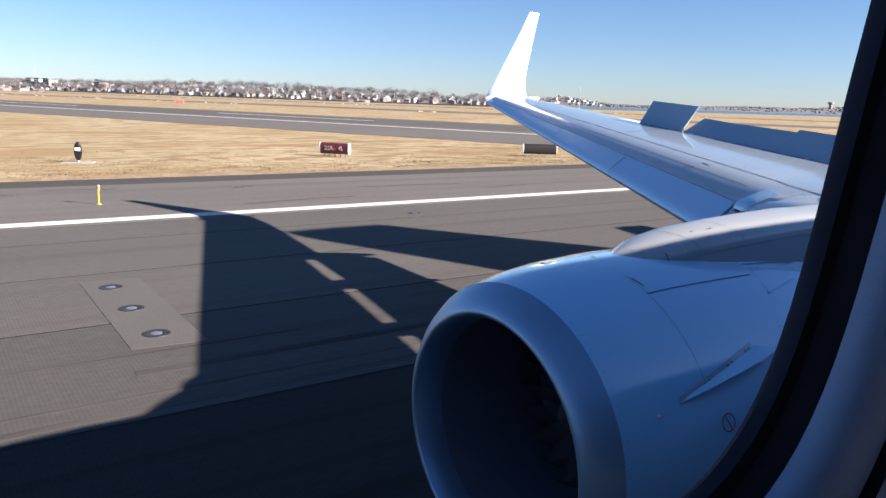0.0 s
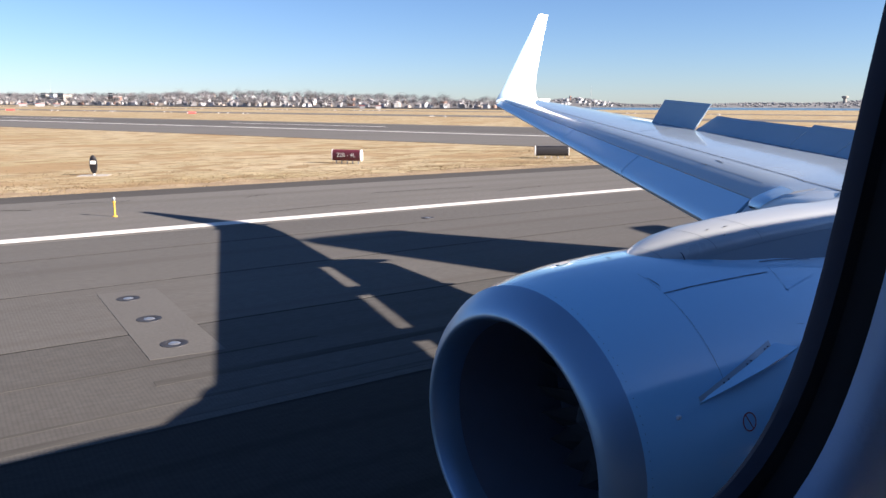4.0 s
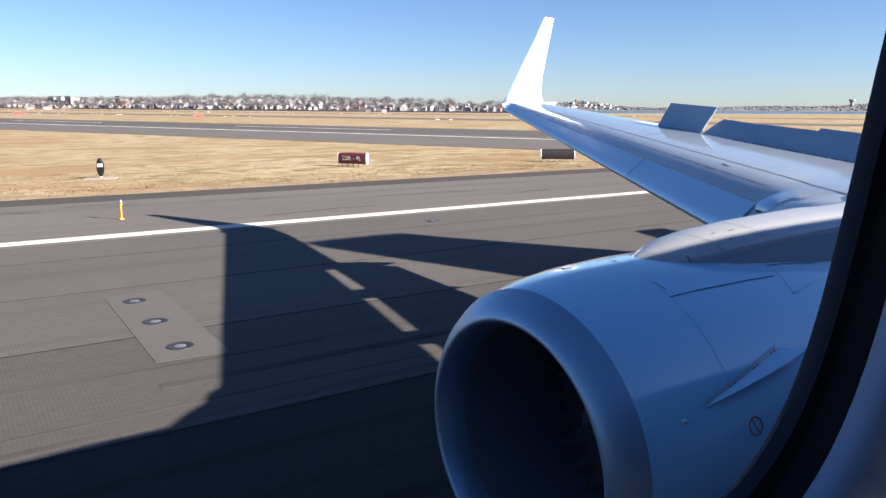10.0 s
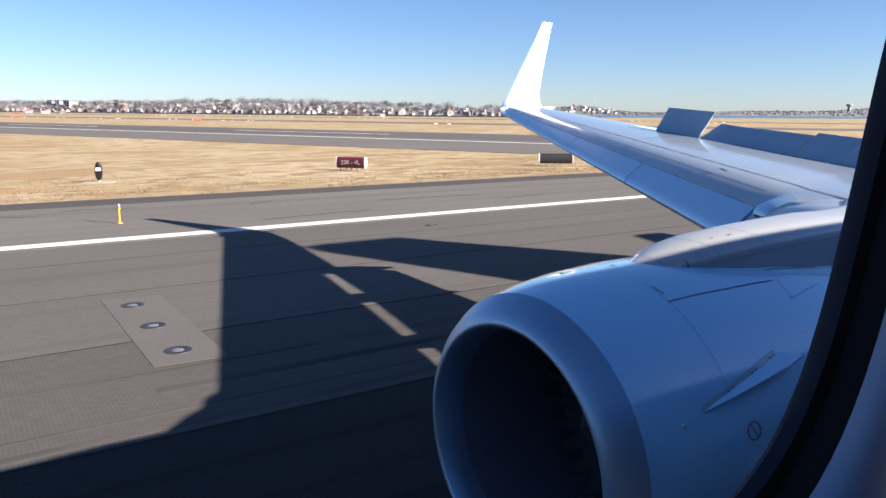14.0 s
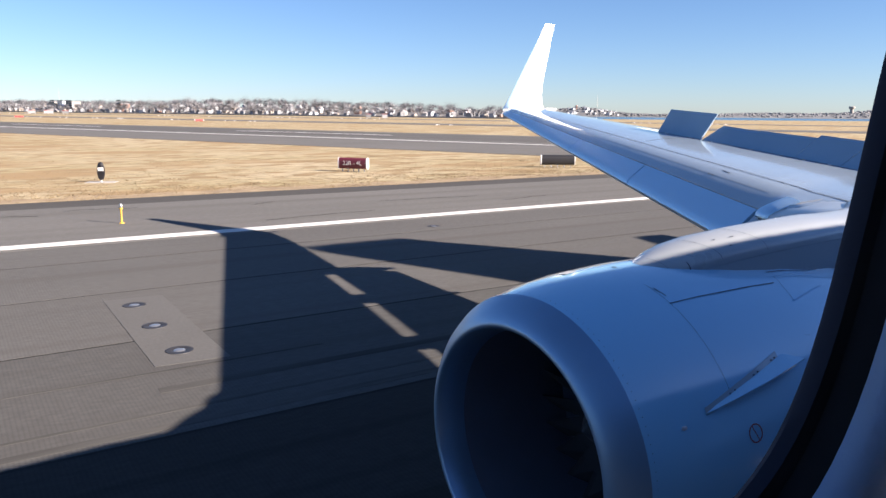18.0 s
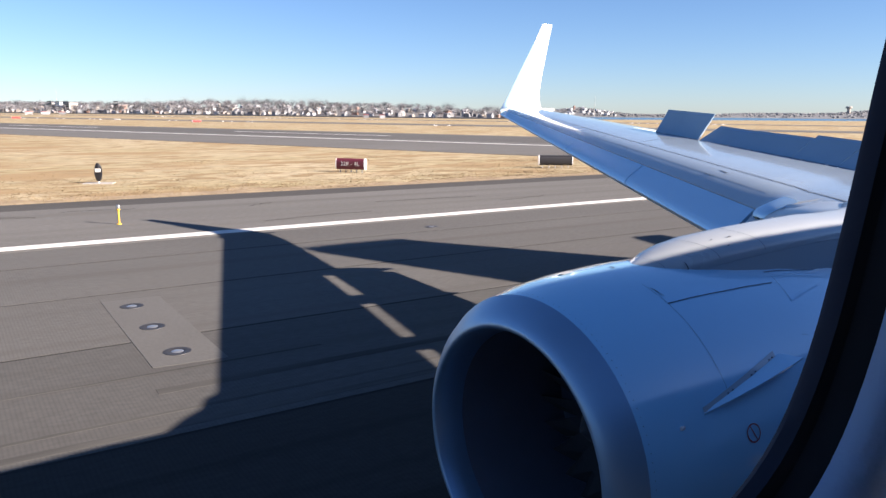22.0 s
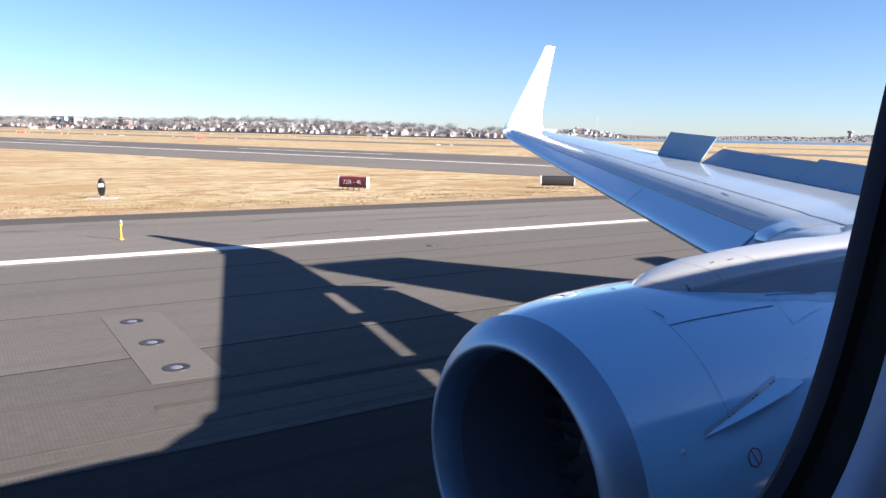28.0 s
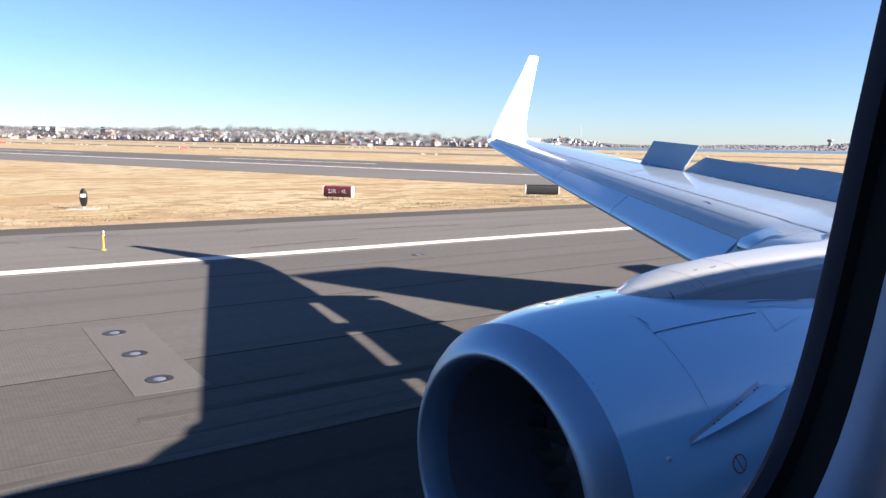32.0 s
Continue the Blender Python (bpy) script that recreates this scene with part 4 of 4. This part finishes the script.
def tree(height, spread, seed):
    """A bare winter tree: tapered trunk, limbs and a haze of fine twigs."""
    r = random.Random(seed)
    root = thing("tree")
    bm = bmesh.new()
    rod(bm, (0, 0, -1), (0.1, 0.1, height * 0.4), height * 0.03, height * 0.018, 6)
    tips = []
    for i in range(7):
        a = 2 * math.pi * i / 7 + r.uniform(-0.3, 0.3)
        out = spread * r.uniform(0.3, 0.75)
        base = (0.05, 0.05, height * r.uniform(0.25, 0.4))
        end = Vector((out * math.cos(a), out * math.sin(a), height * r.uniform(0.6, 0.95)))
        rod(bm, base, end, height * 0.012, height * 0.003, 4)
        tips.append(end)
    part("trunk", bm, M_BARK, root, "grey trunk and limbs")
    verts, faces = [], []
    for i in range(1000):
        t = r.choice(tips)
        c = t + Vector((r.gauss(0, spread * 0.3), r.gauss(0, spread * 0.3), r.gauss(-height * 0.08, height * 0.13)))
        d = Vector((c.x * 0.5 + r.gauss(0, 1), c.y * 0.5 + r.gauss(0, 1), abs(r.gauss(0.8, 0.7)))).normalized() * r.uniform(0.7, 1.5)
        w = d.cross(Vector((r.random(), r.random(), r.random()))).normalized() * r.uniform(0.06, 0.15)
        k = len(verts)
        verts += [c - w, c + w, c + d]
        faces.append((k, k + 1, k + 2))
    me = bpy.data.meshes.new("crown")
    me.from_pydata(verts, [], faces)
    me.materials.append(M_TWIG)
    crown = new("crown", me)
    crown.parent = root
    tagged(crown, "fine bare twigs coloured haze grey")
    return root


TREES = [(tree(h, w, i), "bare brown winter tree") for i, (h, w) in enumerate(((12, 5.5), (10, 5.5), (13.5, 6.5), (9, 4.5), (11, 7)))]
made = 0
rest_v, rest_f = [], []
for n0, gap in ((3, 22), (14, 13), (30, 12), (50, 11), (76, 9), (100, 8)):
    s = -280.0
    while s > -1780:
        p = shore_at(n0 + rng.uniform(-6, 6), s)
        k = 0.54 + 0.24 * min(max((-s - 300) / 300, 0), 1)
        z = k * rng.uniform(0.72, 1.15)
        kind, spin = rng.randrange(5), rng.uniform(0, 6.28)
        if made < 280 and s > -1250:
            made += 1
            ob, label = put(TREES[kind], Matrix.Translation(p) @ Matrix.Rotation(spin, 4, "Z"))
            ob.scale = (z, z, z)
            tagged(ob, label, "tree", "bare trees among the houses")
        else:
            m = Matrix.Translation(p) @ Matrix.Rotation(spin, 4, "Z") @ Matrix.Scale(z, 4)
            for piece in TREES[kind][0].children:
                base = len(rest_v)
                rest_v += [m @ v.co for v in piece.data.vertices]
                rest_f += [tuple(base + i for i in f.vertices) for f in piece.data.polygons]
        s -= gap * rng.uniform(0.6, 1.5)
me = bpy.data.meshes.new("town_trees")
me.from_pydata(rest_v, [], rest_f)
me.materials.append(M_TWIG)
tagged(new("town_trees", me), "bare brown winter trees behind the houses", "trees", kind="stuff")

# apartment blocks, storey by storey
for s, w, h, mat in ((-985, 12, 9, M_SEAWALL), (-966, 11, 10, M_SNOW), (-946, 14, 9.5, M_SEAWALL), (-840, 10, 7, M_BRICK)):
    p = shore_at(34, s)
    root = tagged(thing("apartment_block"), "flat-roofed apartment block with rows of windows", "building", "apartment blocks")
    root.matrix_basis = Matrix.Translation(p) @ Matrix.Rotation(turn, 4, "Z")
    bm = bmesh.new()
    box(bm, (-w / 2, -6, -3), (w / 2, 6, h))
    ob = solid("wall", bm, mat)
    ob.parent = root
    bm = bmesh.new()
    box(bm, (-w / 2 - 0.3, -6.3, h), (w / 2 + 0.3, 6.3, h + 0.6))
    ob = solid("roof", bm, M_ROOF)
    ob.parent = root
    for f in range(4):
        bm = bmesh.new()
        box(bm, (-w / 2 + 1, -6.08, 1.2 + f * 3), (w / 2 - 1, -5.9, 2.5 + f * 3))
        ob = solid("window_band", bm, M_GLASSDARK)
        ob.parent = root

# ---- the far shore across the sea ----
def far_land(name, label, az0, az1, dist, heights):
    bm = bmesh.new()
    rows = []
    k = len(heights)
    for i in range(61):
        t = i / 60
        a = radians(az0 + (az1 - az0) * t)
        u = t * (k - 1)
        j = min(int(u), k - 2)
        h = heights[j] + (heights[j + 1] - heights[j]) * (u - j) + 1.5 * noise.noise((t * 25, dist, 0))
        way = Vector((math.sin(a), math.cos(a), 0))
        rows.append([way * dist + Vector((0, 0, -1)), way * (dist + 25) + Vector((0, 0, 1.2)), way * (dist + 160) + Vector((0, 0, max(h * 0.8, 1.5))), way * (dist + 300) + Vector((0, 0, max(h, 1.6))), way * (dist + 700) + Vector((0, 0, -1))])
    loft(bm, rows, closed=False)
    return tagged(solid(name, bm, M_FARWOOD, True), label, "hill", kind="structure"), rows


def sprinkle(rows, count, seed, houses, size):
    """Small far houses or tree clumps over a stretch of far land, joined."""
    r = random.Random(seed)
    bm = bmesh.new()
    for i in range(count):
        t = r.random() * 59.9
        row, nxt = rows[int(t)], rows[int(t) + 1]
        j = r.choice((1, 2)) if houses else r.choice((1, 2, 2, 3))
        a = row[j].lerp(nxt[j], t % 1)
        b = row[min(j + 1, 3)].lerp(nxt[min(j + 1, 3)], t % 1)
        c = a.lerp(b, r.random())
        w, h = size * r.uniform(0.6, 1.3), size * r.uniform(0.6, 1.1)
        if houses:
            loft(bm, [[(c.x - w, c.y + y, c.z - 2), (c.x + w, c.y + y, c.z - 2), (c.x + w, c.y + y, c.z + h), (c.x, c.y + y, c.z + h * 1.5), (c.x - w, c.y + y, c.z + h)] for y in (-w, w)])
        else:
            ring = lambda z, q: [(c.x + q * w * math.cos(k * 1.05) * r.uniform(0.7, 1.2), c.y + q * w * math.sin(k * 1.05), c.z + z * h) for k in range(6)]
            loft(bm, [ring(-0.2, 0.8), ring(0.5, 1.1), ring(0.9, 0.8), ring(1.2, 0.2)])
    return bm


far_a, rows_a = far_land("far_hill", "distant hill with houses across the bay", 40.5, 50.0, 1750, (3, 10, 18, 21, 15, 8, 5, 4, 4))
tagged(solid("far_houses", sprinkle(rows_a[:40] + rows_a[:22], 90, 1, True, 3.6), M_SIDING), "small white houses on a distant hill", "houses", kind="stuff")
tagged(solid("far_trees", sprinkle(rows_a, 420, 2, False, 3.6), M_FARWOOD), "distant bare trees in haze grey", "trees", kind="stuff")
far_b, rows_b = far_land("far_coast", "low distant coast across the bay", 48.5, 70.0, 2400, (4, 5, 6, 9, 12, 13, 12, 14, 22, 26, 22, 14, 9))
tagged(solid("far_houses", sprinkle(rows_b, 110, 3, True, 2.2), M_SIDING), "small pale houses on the distant coast", "houses", kind="stuff")
tagged(solid("far_trees", sprinkle(rows_b, 1000, 5, False, 3.6), M_FARWOOD), "distant bare trees in haze grey", "trees", kind="stuff")


def bearing(az, dist, z=0.0):
    return Vector((math.sin(radians(az)) * dist, math.cos(radians(az)) * dist, z))


# water tower on the coast and a lookout tower on the hill
for az, dist, z, h, r, label in ((61.8, 2600, 16, 20, 9, "pale water tower on the distant coast"), (43.5, 1950, 16, 11, 2.6, "brick lookout tower on the distant hill")):
    p = bearing(az, dist, z)
    root = tagged(thing("water_tower", p), label, "tower")
    bm = bmesh.new()
    loft(bm, [circle((p.x, p.y, p.z + y), q, "z", 16) for y, q in ((-6, r * 0.6), (h * 0.5, r * 0.55), (h * 0.62, r * 0.6))])
    part("shaft", bm, M_SEAWALL if r > 5 else M_BRICK, root)
    bm = bmesh.new()
    loft(bm, [circle((p.x, p.y, p.z + y), q, "z", 16) for y, q in ((h * 0.62, r * 0.6), (h * 0.72, r), (h * 0.95, r), (h, r * 0.8))])
    part("tank", bm, M_SEAWALL if r > 5 else M_BRICK, root)

# ---- things on the airfield ----
# in-pavement lights in their concrete patch
patch = tagged(solid("light_patch", slab([(2.38, 11.35), (3.5, 11.25), (3.56, 15.94), (2.44, 16.03)], -0.1, 0.005), M_CONCRETE), "pale concrete strip let into the runway", "patch", kind="structure")
for y in (11.97, 13.64, 15.35):
    root = tagged(thing("runway_light", (2.9, y, 0.005)), "flush round steel runway light in concrete", "light", "flush runway lights")
    bm = bmesh.new()
    loft(bm, [circle((2.9, y, z), r, "z", 24) for z, r in ((0.0, 0.22), (0.012, 0.215), (0.014, 0.12), (0.008, 0.11))])
    part("rim", bm, M_DARK, root, "dark steel rim", True)
    bm = bmesh.new()
    loft(bm, [circle((2.9, y, z), r, "z", 24) for z, r in ((0.006, 0.1), (0.014, 0.085), (0.02, 0.05), (0.021, 0.02))])
    part("lens", bm, M_LAMP, root, "bright metal lens housing", True)

# runway sign: a rounded box on short legs
def sign(at, length, mat, text=None, label="", face=0.0):
    root = tagged(thing("airfield_sign"), label, "sign")
    root.matrix_basis = Matrix.Translation(at) @ Matrix.Rotation(face, 4, "Z")
    bm = bmesh.new()
    prof = [(math.copysign(abs(math.cos(a)) ** 0.7, math.cos(a)) * 0.22, 0.55 + math.copysign(abs(math.sin(a)) ** 0.7, math.sin(a)) * 0.36) for a in [2 * math.pi * i / 20 for i in range(20)]]
    loft(bm, [[(x, y, z) for y, z in prof] for x in (-length / 2, length / 2)])
    ob = solid("panel", bm, mat, True)
    ob.parent = root
    for x in (-length / 2 - 0.03, length / 2 + 0.03):
        bm = bmesh.new()
        loft(bm, [[(x + d, y * 1.03, 0.55 + (z - 0.55) * 1.03) for y, z in prof] for d in (-0.03, 0.03)])
        ob = solid("end_cap", bm, M_WHITE)
        ob.parent = root
    for x in (-length * 0.4, -length / 5, 0, length / 5, length * 0.4):
        bm = bmesh.new()
        rod(bm, (x, 0, -0.1), (x, 0, 0.25), 0.04)
        ob = solid("leg", bm, M_STEEL)
        ob.parent = root
    if text:
        cu = bpy.data.curves.new("lettering", "FONT")
        cu.body, cu.size, cu.align_x, cu.align_y, cu.extrude = text, 0.38, "CENTER", "CENTER", 0.004
        cu.materials.append(M_LINE)
        ob = new("lettering", cu)
        ob.parent = root
        ob.matrix_basis = pose(0, -0.232, 0.56, 90, 0, 0)
    return root


sign((22.4, 44.3, -0.03), 1.9, M_MAROON, "22R - 4L", "dark maroon airfield sign with white characters in the grass", -0.85)
sign((37.5, 41.25, -0.03), 2.4, M_SIGN, None, "black airfield sign box on the grass edge", -0.55)
sign((76.96, 272.34, -0.03), 3.4, M_RED, None, "small red airfield board in the far grass", 0.3)
sign((30.2, 388.0, -0.03), 3.6, M_RED, None, "small red airfield board in the far grass", 0.1)
# an oval edge marker on a concrete pad at the shoulder's rim
marker = tagged(thing("edge_marker"), "black oval marker with a pale band on a concrete pad", "sign")
marker.matrix_basis = Matrix.Translation((7.0, 43.6, -0.03)) @ Matrix.Rotation(-0.4, 4, "Z")
bm = bmesh.new()
box(bm, (-0.75, -0.5, -0.05), (0.75, 0.5, 0.03), 0.01)
solid("pad", bm, M_PAD).parent = marker
bm = bmesh.new()
loft(bm, [[(0.2 * k * math.cos(a), y, 0.6 + 0.5 * k * math.sin(a)) for a in (2 * math.pi * i / 20 for i in range(20))] for y, k in ((-0.06, 0.9), (-0.03, 1.0), (0.03, 1.0), (0.06, 0.9))])
solid("disc", bm, M_SIGN, True).parent = marker
bm = bmesh.new()
box(bm, (-0.14, -0.068, 0.62), (0.14, -0.058, 0.8))
solid("band", bm, M_LINE).parent = marker
bm = bmesh.new()
rod(bm, (0, 0, 0.0), (0, 0, 0.12), 0.07, 0.05)
solid("foot", bm, M_STEEL).parent = marker
# sheds by the far taxiway
for az, d, w in ((5.2, 880, 7), (6.2, 870, 8), (7.2, 860, 6), (28.0, 600, 4), (29.2, 590, 4)):
    p = bearing(az, d, -0.1)
    root = tagged(thing("equipment_shed"), "small white airfield shed with a red band", "shed", "white equipment sheds")
    root.matrix_basis = Matrix.Translation(p) @ Matrix.Rotation(-radians(az), 4, "Z")
    bm = bmesh.new()
    box(bm, (-w / 2, -2, 0), (w / 2, 2, 2.6), 0.05)
    ob = solid("wall", bm, M_SIDING)
    ob.parent = root
    bm = bmesh.new()
    box(bm, (-w / 2 - 0.2, -2.2, 2.6), (w / 2 + 0.2, 2.2, 2.9))
    ob = solid("roof", bm, M_RED)
    ob.parent = root
# lighting and radio masts
for az, d, h in ((45.0, 330, 12), (6.9, 900, 26)):
    p = bearing(az, d, -0.1)
    root = tagged(thing("mast", p), "thin grey steel mast on the airfield", "mast")
    bm = bmesh.new()
    rod(bm, p, p + Vector((0, 0, h)), 0.09, 0.05)
    part("pole", bm, M_STEEL, root)
    bm = bmesh.new()
    rod(bm, p, p + Vector((0, 0, 0.5)), 0.5, 0.4)
    part("footing", bm, M_CONCRETE, root)
# an elevated edge light on the shoulder
root = tagged(thing("edge_light", (4.9, 27.14, 0)), "yellow runway edge light stem with a clear globe", "light")
bm = bmesh.new()
loft(bm, [circle((4.9, 27.14, z), r, "z", 10) for z, r in ((-0.01, 0.09), (0.02, 0.09), (0.03, 0.03), (0.48, 0.028), (0.49, 0.06), (0.53, 0.06))])
part("stem", bm, M_YELLOW, root)
bm = bmesh.new()
loft(bm, [circle((4.9, 27.14, z), r, "z", 12) for z, r in ((0.53, 0.05), (0.56, 0.06), (0.63, 0.055), (0.67, 0.03))])
part("globe", bm, M_LAMP, root, "", True)

# old snow thrown along the taxiways
rs = random.Random(9)
bm = bmesh.new()
for n in (209.78, 361.14):
    for i in range(90):
        s = rs.uniform(-700, -60)
        if noise.noise((s * 0.02, n, 0)) < -0.1:
            continue
        p = OUT * (n + rs.gauss(0, 0.8)) + ALONG * s
        w, h = rs.uniform(0.2, 1.0), rs.uniform(0.08, 0.2)
        ring = lambda z, q: [(p.x + ALONG.x * w * q * math.cos(k) + OUT.x * 0.5 * q * math.sin(k), p.y + ALONG.y * w * q * math.cos(k) + OUT.y * 0.5 * q * math.sin(k), z * h) for k in (0, 1.05, 2.09, 3.14, 4.19, 5.24)]
        loft(bm, [ring(-0.1, 1), ring(0.6, 0.8), ring(1, 0.3)])
tagged(solid("snow_lumps", bm, M_SNOW), "dirty white snow lumps along the taxiway", "snow", kind="stuff")

# rubber streaks and crack seals on the runway
for y, w, x0, x1 in ((9.02, 0.2, -62, 62), (9.5, 0.09, -31, 62), (10.3, 0.22, 2.2, 62), (11.1, 0.07, -40, 5)):
    part("rubber_streak", slab([(x0, y - w / 2), (x1, y - w / 2 * 0.6), (x1, y + w / 2 * 0.7), (x0, y + w / 2)], -0.01, 0.003), M_RUBBER, runway, "dark tyre rubber streak")
for x0, y0, x1, y1 in ((9.37, 25.4, 14.05, 26.02), (15.61, 28.63, 20.82, 28.32), (-4.16, 29.77, -2.29, 30.5), (1.56, 30.61, 2.71, 30.29), (3.64, 31.44, 6.25, 31.23), (20.82, 26.34, 23.94, 26.96), (10.41, 30.08, 11.66, 30.61)):
    pts, n = [], 14
    d = Vector((x1 - x0, y1 - y0)).normalized()
    nrm = Vector((-d.y, d.x))
    mid = [Vector((x0, y0)).lerp(Vector((x1, y1)), i / n) + nrm * 0.25 * noise.noise((i * 0.4, x0, y0)) for i in range(n + 1)]
    bm = bmesh.new()
    loft(bm, [[(*(m - nrm * 0.03), 0.006), (*(m + nrm * 0.03), 0.006)] for m in mid], closed=False)
    part("crack_seal", bm, M_TAR, runway, "black sealed crack")

# a flush light by the edge line
root = tagged(thing("runway_light", (13.75, 21.23, 0.0)), "flush round steel runway light in asphalt", "light", "flush runway lights")
bm = bmesh.new()
loft(bm, [circle((13.75, 21.23, z), r, "z", 24) for z, r in ((0.0, 0.22), (0.012, 0.215), (0.014, 0.12), (0.008, 0.11))])
part("rim", bm, M_DARK, root, "dark steel rim", True)
bm = bmesh.new()
loft(bm, [circle((13.75, 21.23, z), r, "z", 24) for z, r in ((0.006, 0.1), (0.014, 0.085), (0.02, 0.05), (0.021, 0.02))])
part("lens", bm, M_LAMP, root, "bright metal lens housing", True)

# dry tufts along the edge of the grass
rs = random.Random(12)
verts, faces = [], []
for i in range(34000):
    y = GRASS_EDGE + 0.1 + abs(rs.gauss(0, 1)) ** 1.4 * 7
    x = rs.uniform(-14, 62) * (0.6 + y / 60)
    if noise.noise((x * 0.35, y * 0.8, 3.0)) < rs.uniform(-0.5, 0.3):
        continue
    h = rs.uniform(0.0, 0.03) + (rs.uniform(0, 0.03) if y < GRASS_EDGE + 5 else 0)
    for b in range(3):
        a = rs.uniform(0, 6.28)
        lean = Vector((math.cos(a), math.sin(a), 0)) * rs.uniform(0.02, 0.1)
        w = Vector((-math.sin(a), math.cos(a), 0)) * rs.uniform(0.01, 0.03)
        o = Vector((x + rs.gauss(0, 0.06), y + rs.gauss(0, 0.06), -0.04))
        k = len(verts)
        verts += [o - w, o + w, o + lean + Vector((0, 0, h + 0.03))]
        faces.append((k, k + 1, k + 2))
for i in range(70):
    cx, cy = rs.uniform(-10, 70), GRASS_EDGE + 2 + 26 * rs.random() ** 1.5
    wide, deep = rs.uniform(0.6, 2.6), rs.uniform(0.2, 0.7)
    for j in range(130):
        a = rs.uniform(0, 6.28)
        o = Vector((cx + rs.gauss(0, wide), cy + rs.gauss(0, deep), -0.04))
        lean = Vector((math.cos(a), math.sin(a), 0)) * rs.uniform(0.03, 0.12)
        w = Vector((-math.sin(a), math.cos(a), 0)) * rs.uniform(0.015, 0.04)
        k = len(verts)
        verts += [o - w, o + w, o + lean + Vector((0, 0, rs.uniform(0.03, 0.08)))]
        faces.append((k, k + 1, k + 2))
me = bpy.data.meshes.new("grass_tufts")
me.from_pydata(verts, [], faces)
me.materials.append(M_BLADE)
tagged(new("grass_tufts", me), "dry tan grass tufts along the pavement edge", "grass", kind="stuff")
